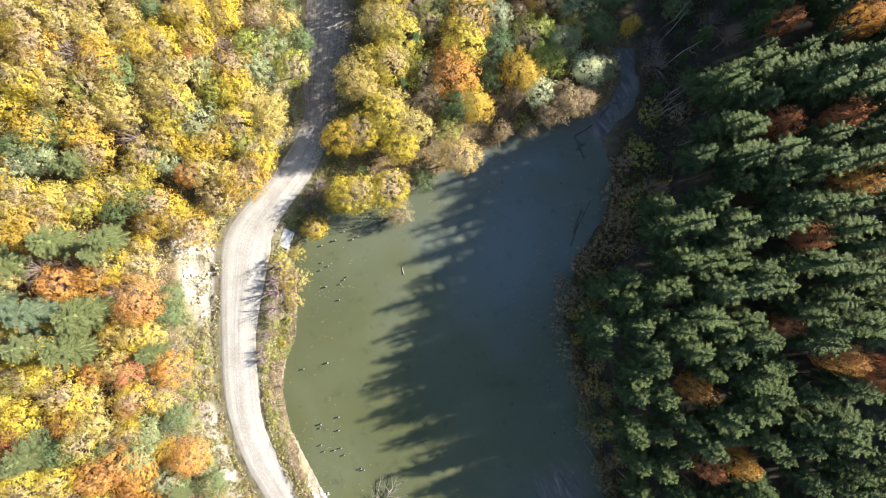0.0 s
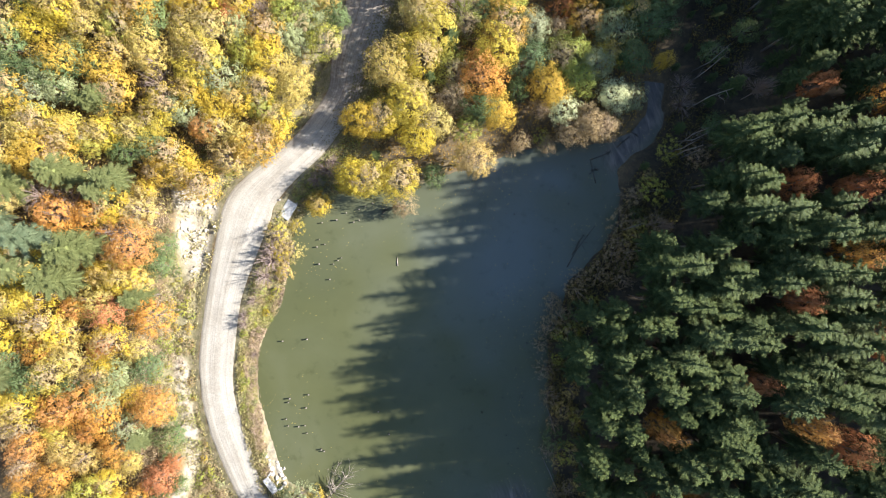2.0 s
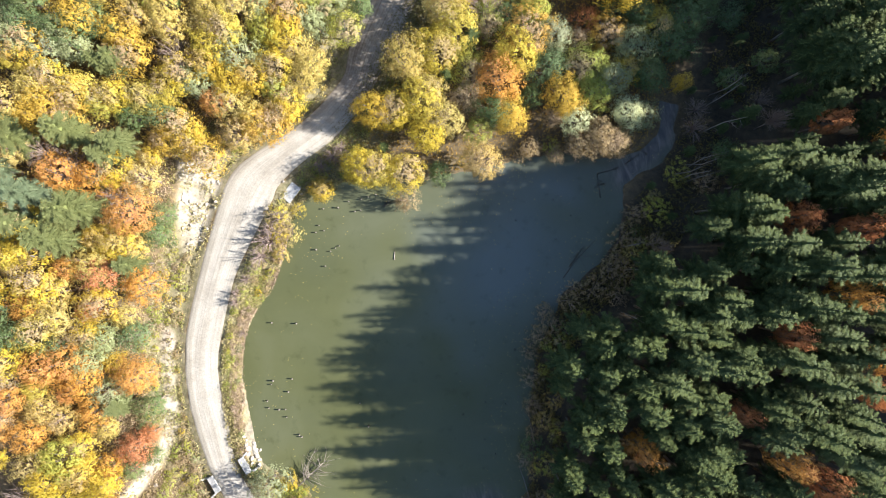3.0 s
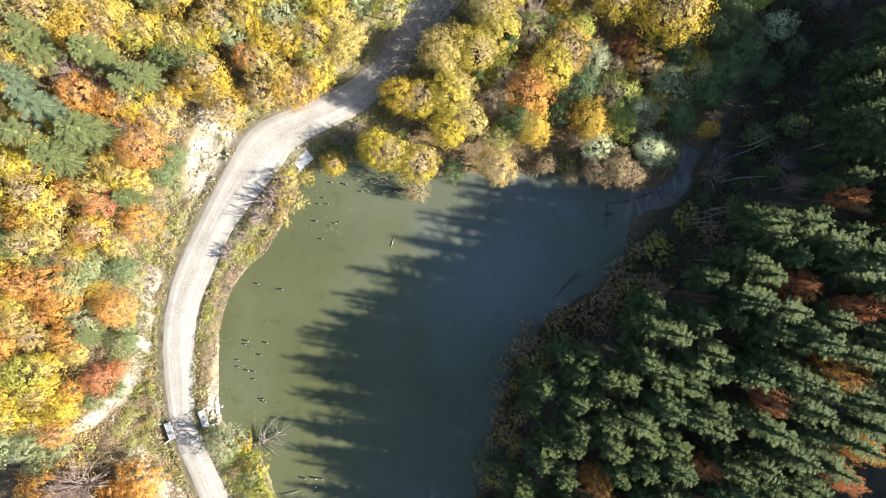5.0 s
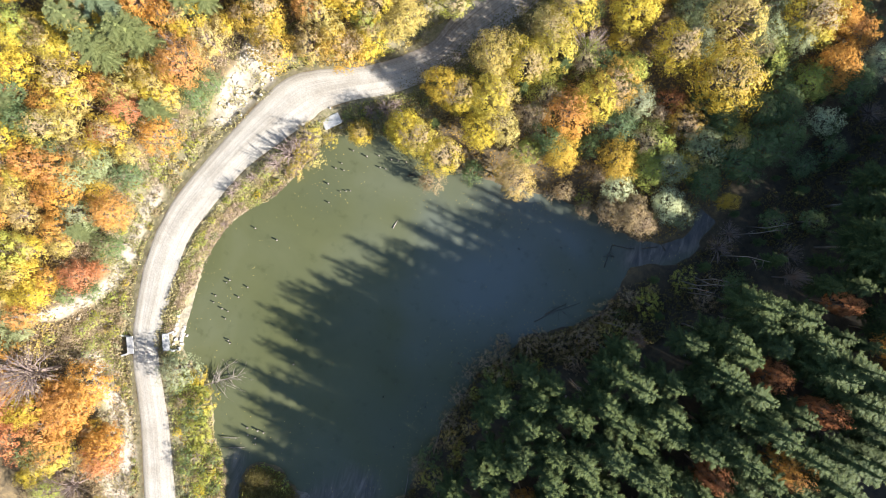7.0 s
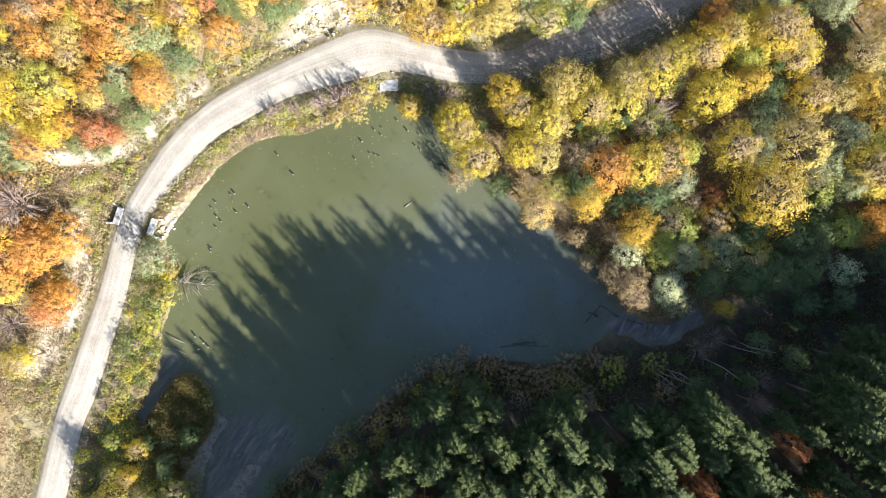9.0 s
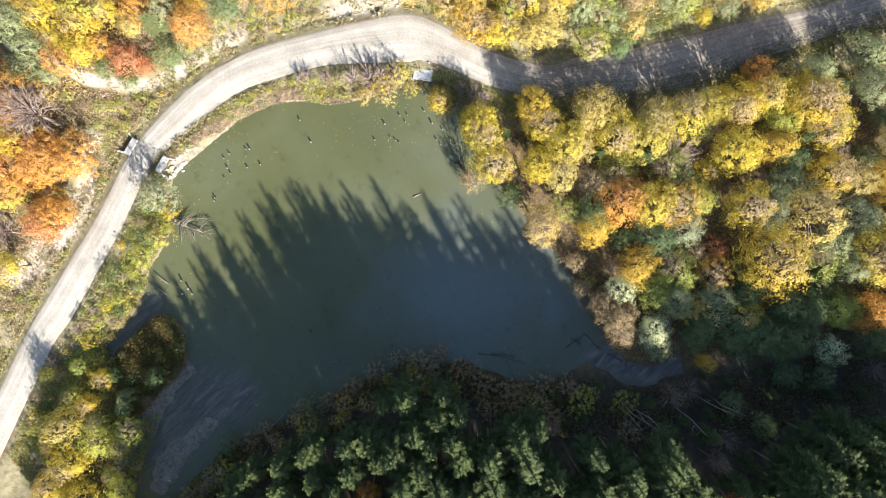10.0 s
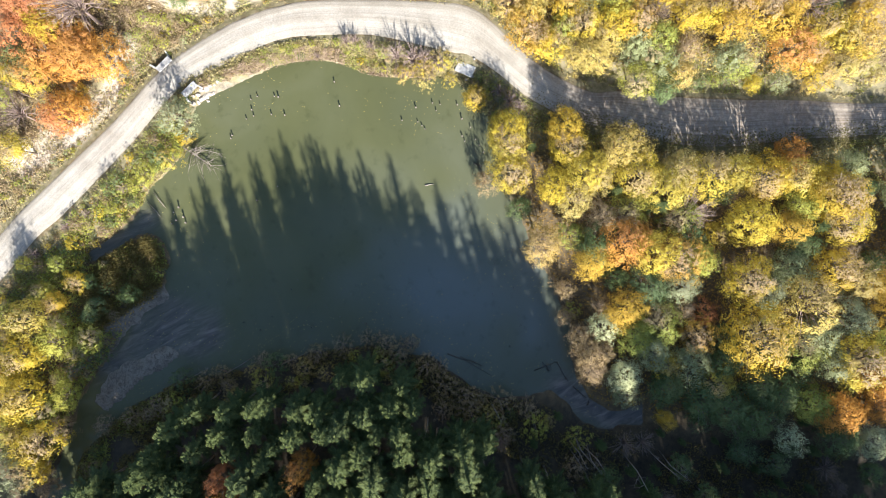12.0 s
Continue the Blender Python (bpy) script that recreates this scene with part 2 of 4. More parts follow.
BARE_BANK = [(-24.5, -50.2), (-20.2, -52.2), (-16.2, -54.7), (-13.2, -57.2), (-10.8, -60.6), (-6.5, -66)]
HOLLOW = [(-32.1, -54.8), (-28.0, -52.5)]
# road centre line and half width: x, y, half width
ROAD_LINE = [(110, -130, 3), (45, -96, 3), (7.3, -68.8, 2.5), (-1.2, -61.3, 2.7), (-11.5, -51.8, 2.4), (-21, -43.9, 2.2), (-26.4, -35.8, 2.8), (-28.8, -31.4, 2.8), (-30.4, -27.1, 2.8), (-31.2, -22.7, 3), (-31.7, -13.9, 3), (-31.3, -6.9, 3.6), (-30.5, 0.1, 4.2), (-29.2, 3.6, 3.5), (-26, 8, 2.8), (-22.8, 12.3, 2.8), (-20.5, 16.7, 2.8), (-19, 21.1, 2.8), (-18.8, 26, 3.3), (-17.6, 34.8, 4), (-17.6, 43.6, 4), (-18.4, 52.3, 3.4), (-18.7, 61, 2.9), (-19.1, 66.9, 2.7), (-20, 100, 3.2), (-26, 170, 3.2)]
ROAD_Z = 2.0
# foot of the spruce slope, from south to north
EAST_FOOT = [(90, -110), (55, -64), (40, -53), (29, -40), (24, -28), (20.5, -18), (20, -8), (23, 0), (28, 6), (32, 14), (36, 24), (37, 34), (37, 50), (38, 75), (42, 120)]


def lattice(i, j, seed):
    v = np.sin(i * 127.1 + j * 311.7 + seed * 74.7) * 43758.5453
    return v - np.floor(v)


def rolling(x, y, size, seed=0):
    """Smooth value noise of that wave length, 0 to 1."""
    u, v = np.asarray(x, float) / size, np.asarray(y, float) / size
    i, j = np.floor(u), np.floor(v)
    a, b = u - i, v - j
    a, b = a * a * (3 - 2 * a), b * b * (3 - 2 * b)
    return ((lattice(i, j, seed) * (1 - a) + lattice(i + 1, j, seed) * a) * (1 - b)
            + (lattice(i, j + 1, seed) * (1 - a) + lattice(i + 1, j + 1, seed) * a) * b)


def smooth(lo, hi, v):
    s = np.clip((v - lo) / (hi - lo), 0, 1)
    return s * s * (3 - 2 * s)


def along(line, x, y):
    """Distance to a polyline, +1 / -1 for its left / right side, and the place along it in segments."""
    p = np.asarray(line, float)[:, :2]
    best = np.full(np.shape(x), 1e9)
    side, place = np.zeros(np.shape(x)), np.zeros(np.shape(x))
    for k in range(len(p) - 1):
        d = p[k + 1] - p[k]
        t = np.clip(((x - p[k, 0]) * d[0] + (y - p[k, 1]) * d[1]) / (d @ d), 0, 1)
        dx, dy = x - p[k, 0] - t * d[0], y - p[k, 1] - t * d[1]
        r = np.hypot(dx, dy)
        near = r < best
        best = np.where(near, r, best)
        side = np.where(near, np.where(d[0] * dy - d[1] * dx > 0, 1.0, -1.0), side)
        place = np.where(near, k + t, place)
    return best, side, place


def outside(poly, x, y):
    """Signed distance to a closed outline: negative inside."""
    p = np.asarray(poly, float)
    r = along(np.vstack([p, p[:1]]), x, y)[0]
    inside = np.zeros(np.shape(x), bool)
    for (x0, y0), (x1, y1) in zip(p, np.roll(p, -1, 0)):
        if y0 != y1:
            inside ^= ((y0 > y) != (y1 > y)) & (x < x0 + (y - y0) * (x1 - x0) / (y1 - y0))
    return np.where(inside, -r, r)


def land(x, y):
    """Height of the ground and the share of turf, bare earth, silt and painted shade below the spruces."""
    x, y = np.asarray(x, float), np.asarray(y, float)
    shore = outside(POND, x, y) + 0.9 * (rolling(x, y, 2.2, 3) - 0.5)
    dist, side, place = along(ROAD_LINE, x, y)
    half = np.interp(place, np.arange(len(ROAD_LINE)), [r[2] for r in ROAD_LINE])
    off = dist - half
    west = side > 0
    efar, eside, _ = along(EAST_FOOT, x, y)
    east = -efar * eside
    bumps = 0.5 * (rolling(x, y, 6, 1) - 0.5) + 0.25 * (rolling(x, y, 1.7, 2) - 0.5)
    bank = 0.05 + 0.5 * smooth(0, 0.8, shore) + 0.8 * smooth(0.5, 6, shore) + bumps * smooth(0, 3, shore)
    z = np.where(shore > 0, bank, -0.12 - np.minimum(-shore * 0.25, 2.0))
    rise = np.maximum(east - 1, 0)
    steep = 0.36 + 0.12 * smooth(-6, 14, y)
    z = z + np.where(shore > 0, 60 * (1 - np.exp(-steep * rise / 60)), 0)
    sand = np.minimum(outside(BANK_STRIP, x, y), outside(SECOND_BAR, x, y)) + 1.2 * (rolling(x, y, 3, 14) - 0.5) + 0.8 * (rolling(x, y, 1.1, 17) - 0.5)
    bar = 0.3 * smooth(0.6, -1.6, sand) - 0.1 + 0.10 * (rolling(x, y, 4, 8) - 0.5) + 0.12 * (rolling(x, y, 1.3, 9) - 0.5)
    z = np.where((shore < 0) & (sand < 0.5), np.maximum(z, bar), z)
    hill = np.maximum(off - 2.0, 0)
    up = 70 * (1 - np.exp(-0.46 * hill / 70)) * smooth(0, 5, hill) + 1.2 * (rolling(x, y, 9, 5) - 0.5) * smooth(2, 10, hill)
    ditch = -0.55 * np.exp(-((off - 1.1) / 0.55) ** 2)
    verge = np.where(west, ROAD_Z + ditch + up + bumps * smooth(0.5, 2, off), z + (ROAD_Z - 0.1 - z) * (1 - smooth(0.3, 3.2, off)))
    z = np.where(off < 0.2, ROAD_Z - 0.08, verge)
    turf = np.maximum(smooth(7, 4, off) * (off > -0.3) * 0.9, smooth(3.5, 1.5, np.abs(shore)) * 0.6 * smooth(4, -6, x)) * np.where(west & (off > 6), 0.6, 1)
    scar = outside(SCAR, x, y)
    path = along(TRAIL, x, y)[0] + 0.8 * (rolling(x, y, 2, 7) - 0.5)
    foot = along(BARE_BANK, x, y)[0] + 2.0 * (rolling(x, y, 2.5, 6) - 0.5)
    trail = west * np.maximum(smooth(1.5, 0.4, path), smooth(3.0, 1.0, foot))
    earth = np.maximum(smooth(1.0, -0.8, scar) * (0.35 + 0.55 * rolling(x, y, 2.4, 15)), 0.8 * trail)
    earth = np.maximum(earth, 0.3 * west * (smooth(0.7, 0.3, np.abs(off - 2.6)) * (rolling(x, y, 5, 11) > 0.4)))
    silt = np.maximum(smooth(1.0, -0.5, sand), (shore < 0) * 0.6)
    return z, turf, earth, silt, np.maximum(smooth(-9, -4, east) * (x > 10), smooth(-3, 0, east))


def height(x, y):
    return float(land(np.array([x]), np.array([y]))[0][0])


# ---- builders ----
def sheet(name, verts, faces, mat, flat=True):
    me = bpy.data.meshes.new(name)
    me.from_pydata(verts, [], faces)
    me.materials.append(mat)
    if not flat:
        me.polygons.foreach_set("use_smooth", [True] * len(me.polygons))
    me.update()
    return me


def values(me, name, data):
    a = me.attributes.new(name, "FLOAT", "POINT")
    a.data.foreach_set("value", np.asarray(data, np.float32))


def part(name, me, parent, label=""):
    """Links a mesh as one part under a thing."""
    ob = new(name, me)
    ob.parent = parent
    return tagged(ob, label)


def mesh_of(bm, name, mat, flat=False):
    me = bpy.data.meshes.new(name)
    bm.to_mesh(me)
    bm.free()
    me.materials.append(mat)
    if not flat:
        me.polygons.foreach_set("use_smooth", [True] * len(me.polygons))
    return me


def grid_mesh(name, xs, ys, zs, mat):
    n, m = len(xs), len(ys)
    gx, gy = np.meshgrid(xs, ys)
    verts = np.stack([gx.ravel(), gy.ravel(), zs.ravel()], 1)
    i = np.arange(n * m).reshape(m, n)
    faces = np.stack([i[:-1, :-1].ravel(), i[:-1, 1:].ravel(), i[1:, 1:].ravel(), i[1:, :-1].ravel()], 1)
    return sheet(name, verts.tolist(), faces.tolist(), mat, False)


class Sticks:
    """Tapered limbs gathered into one mesh."""

    def __init__(self, sides=5):
        self.v, self.f, self.sides = [], [], sides

    def limb(self, points, radii, sides=0):
        sides = sides or self.sides
        start = len(self.v)
        for k, p in enumerate(points):
            d = (Vector(points[min(k + 1, len(points) - 1)]) - Vector(points[max(k - 1, 0)])).normalized()
            a = d.orthogonal().normalized()
            b = d.cross(a)
            for s in range(sides):
                w = 2 * math.pi * s / sides
                self.v.append(tuple(Vector(p) + (a * math.cos(w) + b * math.sin(w)) * radii[k]))
        for k in range(len(points) - 1):
            for s in range(sides):
                q = start + k * sides
                self.f.append((q + s, q + (s + 1) % sides, q + sides + (s + 1) % sides, q + sides + s))
        self.f.append(tuple(start + s for s in reversed(range(sides))))
        self.f.append(tuple(start + (len(points) - 1) * sides + s for s in range(sides)))

    def mesh(self, name, mat):
        return sheet(name, self.v, self.f, mat, False)


def leaves(name, points, normals, length, width, mat, rng, along_way=None, withered=None):
    """Many slender leaf sprays: one pointed blade at each point, facing its normal."""
    n = len(points)
    nor = normals / np.linalg.norm(normals, axis=1)[:, None]
    t = rng.normal(size=(n, 3)) if along_way is None else along_way + rng.normal(size=(n, 3)) * 0.55
    t -= nor * (t * nor).sum(1)[:, None]
    t /= np.linalg.norm(t, axis=1)[:, None]
    s = np.cross(nor, t)
    ln = (length * rng.uniform(0.6, 1.5, n))[:, None]
    wd = (width * rng.uniform(0.6, 1.4, n))[:, None]
    v = np.stack([points - t * ln * 0.7 - s * wd, points - t * ln * 0.5 + s * wd, points + t * ln], 1).reshape(-1, 3)
    me = sheet(name, v.tolist(), np.arange(3 * n).reshape(n, 3).tolist(), mat)
    if withered is not None:
        values(me, "withered", np.repeat(withered, 3))
    return me


def broadleaf(kind, seed, count=2400, spread=2.7, tall=8.0, bush=False, leaf=0.19, tufts=70, stretch=1.0, withering=0.0):
    """Trunk and limbs, and a crown of leafy tufts on an uneven dome, some with a withered twiggy top. Reference height 8 m."""
    rng = np.random.default_rng(seed)
    bare = kind == "bare"
    thin = kind in ("bare", "brown", "gold")
    sticks = Sticks(5)
    stout = 2.4 if bush and bare else 1.0
    lean = rng.normal(size=2) * 0.3
    mid = tall * (0.60 if not bush else 0.42)
    fork = tall * (0.04 if bush else 0.26)
    heart = np.array([lean[0], lean[1], mid - 0.12 * tall])
    if not bush:
        sticks.limb([(0, 0, -0.4), (lean[0] * 0.5, lean[1] * 0.5, fork), (lean[0], lean[1], tall * 0.82)], [0.19, 0.13, 0.03], 6)
    knobs = rng.normal(size=(9, 3))
    knobs /= np.linalg.norm(knobs, axis=1)[:, None]
    size = rng.uniform(-0.32, 0.34, 9)
    # the withered side of the crown: a cap that leans off the top
    cap = np.array([rng.normal() * 0.35, rng.normal() * 0.35, 1.0])
    cap /= np.linalg.norm(cap)
    pts, nor, ways, dry, big = [], [], [], [], []
    per = 3 if bare else max(6, int(count * {"brown": 0.7, "gold": 0.95}.get(kind, 1.0) / tufts))
    for k in range(tufts):
        up = 1 - 1.4 * (k + 0.5) / tufts
        a = k * 2.39996 + rng.uniform(-0.3, 0.3)
        flat = math.sqrt(max(0.0, 1 - up * up))
        d = np.array([math.cos(a) * flat, math.sin(a) * flat, up])
        swell = 1 + float((size * np.clip(knobs @ d, 0, 1) ** 3).sum())
        edge = np.array([d[0] * spread, d[1] * spread, d[2] * tall * (0.40 if not bush else 0.5)]) * swell * rng.uniform(0.7, 1.16)
        tip = np.array([lean[0], lean[1], mid]) + edge
        if bush and tip[2] < 0.2:
            tip[2] = 0.2
        way = (tip - heart) / np.linalg.norm(tip - heart) + np.array([0, 0, 0.35])
        way /= np.linalg.norm(way)
        wilt = float(np.clip((d @ cap - 0.62) * 4.0 + rng.normal() * 0.25, 0, 1)) * withering
        if k % (2 if bare else 4 if thin or wilt > 0.4 else 7) == 0:
            root = heart + (tip - heart) * rng.uniform(0.3, 0.5)
            base = (heart[0] * 0.6, heart[1] * 0.6, fork + max(0.0, tip[2] - fork) * rng.uniform(0.05, 0.35)) if not bush else (rng.normal() * 0.2, rng.normal() * 0.2, -0.2)
            sticks.limb([base, tuple(root), tuple(tip + way * (0.3 if thin or wilt > 0.4 else 0.0))], [0.07 * stout, 0.04 * stout, 0.008 * stout], 4)
            for i in range(8 if bare else 2 if thin or wilt > 0.4 else 0):
                r2 = root + (tip - root) * rng.uniform(0.1, 0.9)
                e = way * rng.uniform(0.5, 1.1) + rng.normal(size=3) * 0.35
                sticks.limb([tuple(r2), tuple(r2 + e)], [0.02 * stout, 0.006 * stout], 3)
        n = max(3, int(per * (1 - 0.25 * wilt)))
        u = rng.normal(size=(n, 3)) + d * 0.7
        u /= np.linalg.norm(u, axis=1)[:, None]
        r = (0.66 if tufts < 140 else 0.52) * (0.8 if bush else 1.0) * rng.uniform(0.65, 1.2) * rng.uniform(0.35, 1.0, n) ** 0.5
        p = u * r[:, None]
        p += way * ((p @ way) * (stretch - 1))[:, None]
        inner = 0 if bare else 4
        p = np.vstack([p, rng.normal(size=(inner, 3)) * 0.2 - way * 0.12])
        u = np.vstack([u, np.tile(d, (inner, 1))])
        big.append(np.concatenate([np.ones(n), np.full(inner, 2.2)]))
        n += inner
        pts.append(tip - way * 0.3 + p)
        nor.append(0.8 * u + 0.6 * d + rng.normal(size=(n, 3)) * 0.26 + np.array([0, 0, 0.2]))
        ways.append(np.tile(way, (n, 1)))
        dry.append(np.clip(wilt * rng.uniform(0.6, 1.2, n), 0, 0.95))
    mat = LEAF["brown"] if bare else LEAF[kind]
    crown = leaves("crown", np.vstack(pts), np.vstack(nor), leaf * np.concatenate(big), leaf * 0.42 * np.concatenate(big), mat, rng, np.vstack(ways), np.concatenate(dry))
    return sticks.mesh("trunk", TWIG if thin else BARK), crown


def spruce(kind, seed, tall=18.0, spread=2.35, whorls=16):
    """A pointed crown of boughs in loose whorls, each a comb of needle sprays with new tips, painted paler as if
    sunlit. Reference height 18 m.
    """
    rng = np.random.default_rng(seed)
    sticks = Sticks(6)
    bow = rng.normal(size=2) * 0.15
    sticks.limb([(0, 0, -0.5), (bow[0], bow[1], tall * 0.5), (0, 0, tall)], [0.2, 0.13, 0.02])
    v, f, lit_growth = [], [], []

    def tri(a, b, c, tip=(0.0, 0.0, 0.0)):
        q = len(v)
        v.extend((a, b, c))
        f.append((q, q + 1, q + 2))
        lit_growth.extend(tip)

    for w in range(whorls):
        u = w / (whorls - 1)
        z0 = tall * (0.34 + 0.63 * u)
        reach = spread * (1 - u) ** 0.62 * (0.8 + 0.2 * min(1, 2.5 * u)) + 0.25
        arms = 7 if u < 0.8 else 5
        for b in range(arms):
            a = b * 2 * math.pi / arms + w * 1.1 + rng.uniform(-0.35, 0.35)
            ln = reach * rng.uniform(0.55, 1.25)
            way = np.array([math.cos(a), math.sin(a), 0.0])
            sidew = np.array([-math.sin(a), math.cos(a), 0.0])
            zb = z0 + rng.uniform(-0.35, 0.35)
            lift = rng.uniform(0.05, 0.3) + 0.75 * u
            n = max(4, int(ln / 0.185))

            def spine(s):
                return way * ln * s + np.array([0, 0, zb + ln * (lift * s - 0.45 * s * s)])

            for k in range(n):
                s = (k + 0.6) / n
                p = spine(s)
                side_len = 0.30 * ln * (1 - 0.7 * abs(s - 0.45)) * rng.uniform(0.7, 1.3) * (1.05 - 0.5 * s) + 0.15
                # new tips, and sunlight painted in: paler outward and up the crown
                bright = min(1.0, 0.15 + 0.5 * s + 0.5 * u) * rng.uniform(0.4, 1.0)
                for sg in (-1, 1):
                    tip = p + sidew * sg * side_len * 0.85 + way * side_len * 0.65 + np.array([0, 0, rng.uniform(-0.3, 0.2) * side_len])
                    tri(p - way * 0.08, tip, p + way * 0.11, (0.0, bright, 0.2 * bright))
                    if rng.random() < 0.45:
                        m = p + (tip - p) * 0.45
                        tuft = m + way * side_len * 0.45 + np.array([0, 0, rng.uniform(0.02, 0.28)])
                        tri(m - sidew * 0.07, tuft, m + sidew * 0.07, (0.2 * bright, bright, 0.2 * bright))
            end = spine(1.0) + way * 0.2
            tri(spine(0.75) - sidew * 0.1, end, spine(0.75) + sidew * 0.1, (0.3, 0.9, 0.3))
    for w in range(8):
        lo, hi = tall * (0.38 + 0.066 * w), tall * (0.38 + 0.066 * w + 0.12)
        for b in range(6):
            a = b * 1.047 + w * 0.5
            r = (spread * (1 - w / 8.6) ** 0.8) * 0.34 * rng.uniform(0.8, 1.2)
            tri(np.array([math.cos(a) * r, math.sin(a) * r, lo]), np.array([math.cos(a + 1.1) * r, math.sin(a + 1.1) * r, lo + 0.2]), np.array([0.1 * math.cos(a), 0.1 * math.sin(a), hi]))
    top = np.array([0, 0, tall])
    for b in range(4):
        a = b * 1.57
        d = np.array([math.cos(a), math.sin(a), 0]) * 0.12
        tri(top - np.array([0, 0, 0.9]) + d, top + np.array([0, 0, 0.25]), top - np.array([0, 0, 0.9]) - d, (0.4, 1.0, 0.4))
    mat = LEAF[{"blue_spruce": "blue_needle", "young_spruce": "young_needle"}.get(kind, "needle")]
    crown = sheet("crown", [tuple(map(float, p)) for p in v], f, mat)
    values(crown, "fresh", lit_growth)
    return sticks.mesh("trunk", BARK), crown


# ---- ground, road, water ----
fine = np.arange(-84, 84.01, 0.75)
step = 0.75 * 1.13 ** np.arange(1, 49)
far = np.cumsum(step)
axis = np.concatenate([-84 - far[::-1], fine, 84 + far])
gx, gy = np.meshgrid(axis, axis)
gz, turf, earth, silt, floor_shade = land(gx.ravel(), gy.ravel())
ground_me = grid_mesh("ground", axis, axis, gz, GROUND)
for key, data in (("turf", turf), ("earth", earth), ("silt", silt), ("spruce_floor", floor_shade)):
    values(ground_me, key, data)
tagged(new("ground", ground_me), "leaf-littered forest floor with turf verges and bare earth", "ground", kind="structure")

wx, wy = np.arange(-30, 50.1, 0.5), np.arange(-68, 34.1, 0.5)
hx, hy = np.meshgrid(wx, wy)
water_me = grid_mesh("water", wx, wy, np.zeros(hx.size), WATER)
fan = outside(SILT_FAN, hx, hy) + 1.6 * (rolling(hx, hy, 3.0, 23) - 0.5)
flow = 0.55 + 0.9 * rolling(hx + 1.1 * hy + 2 * rolling(hx, hy, 5, 24), 0.35 * (hy - hx), 1.3, 25) * rolling(hx, hy, 3, 26)
inlet = np.exp(-((hx - 13) ** 2 + (hy - 5) ** 2) / 330) * 0.95 + np.exp(-((hx - 18) ** 2 + (hy + 38) ** 2) / 120) * 0.35
swirl = 3 * rolling(hx, hy, 9, 22)
murk = (inlet + 0.08) * (0.25 + 1.1 * rolling(hx + swirl, hy + 2 * swirl, 6, 21))
values(water_me, "silt", murk.ravel())
notch = np.exp(-(along([(1, -47.6), (3.2, -50), (7, -56)], hx, hy)[0] / 1.8) ** 2) * 0.7
# creek: pale silt bed that also carries a painted sky reflection
notch = np.maximum(notch, np.exp(-(along([(25, 19), (27.5, 23), (29.4, 27), (28.6, 32)], hx, hy)[0] / 2.2) ** 2))
values(water_me, "shallow", np.maximum(smooth(2.2, -1.6, fan) * np.clip(flow, 0, 1), notch).ravel())
tagged(new("water", water_me), "still murky green pond water", "pond", kind="structure")


def road_mesh():
    line = np.array(ROAD_LINE, float)
    pts = []
    for k in range(len(line) - 1):
        p0, p1, p2, p3 = line[max(k - 1, 0)], line[k], line[k + 1], line[min(k + 2, len(line) - 1)]
        for s in np.arange(0, 1, 0.1):
            pts.append(0.5 * (2 * p1 + (p2 - p0) * s + (2 * p0 - 5 * p1 + 4 * p2 - p3) * s ** 2 + (3 * p1 - p0 - 3 * p2 + p3) * s ** 3))
    pts = np.array(pts)
    d = np.gradient(pts[:, :2], axis=0)
    d /= np.linalg.norm(d, axis=1)[:, None]
    left = np.stack([-d[:, 1], d[:, 0]], 1)
    cols = 17
    verts, across, faces, way = [], [], [], []
    run = np.concatenate([[0], np.cumsum(np.linalg.norm(np.diff(pts[:, :2], axis=0), axis=1))])
    for k, p in enumerate(pts):
        for c in range(cols):
            u = c / (cols - 1)
            wob = 0.35 * (float(rolling(p[0] + 40 * (c > 8), p[1], 1.6, 31)) - 0.5) * (c in (0, cols - 1))
            o = (p[2] + wob) * (1 - 2 * u)
            x, y = p[0] + left[k, 0] * o, p[1] + left[k, 1] * o
            rut = -0.04 * (math.exp(-((u - 0.3) / 0.06) ** 2) + math.exp(-((u - 0.7) / 0.06) ** 2))
            z = ROAD_Z + 0.07 - 0.14 * (2 * u - 1) ** 2 + rut + (-0.16 if c in (0, cols - 1) else 0)
            verts.append((x, y, z))
            across.append(u)
            way.append(run[k])
    for k in range(len(pts) - 1):
        for c in range(cols - 1):
            q = k * cols + c
            faces.append((q, q + cols, q + cols + 1, q + 1))
    me = sheet("road", verts, faces, ROAD, False)
    values(me, "across", across)
    values(me, "way", way)
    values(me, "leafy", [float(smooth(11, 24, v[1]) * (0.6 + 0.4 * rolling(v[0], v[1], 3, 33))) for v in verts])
    return me


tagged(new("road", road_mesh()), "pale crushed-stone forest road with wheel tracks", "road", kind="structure")

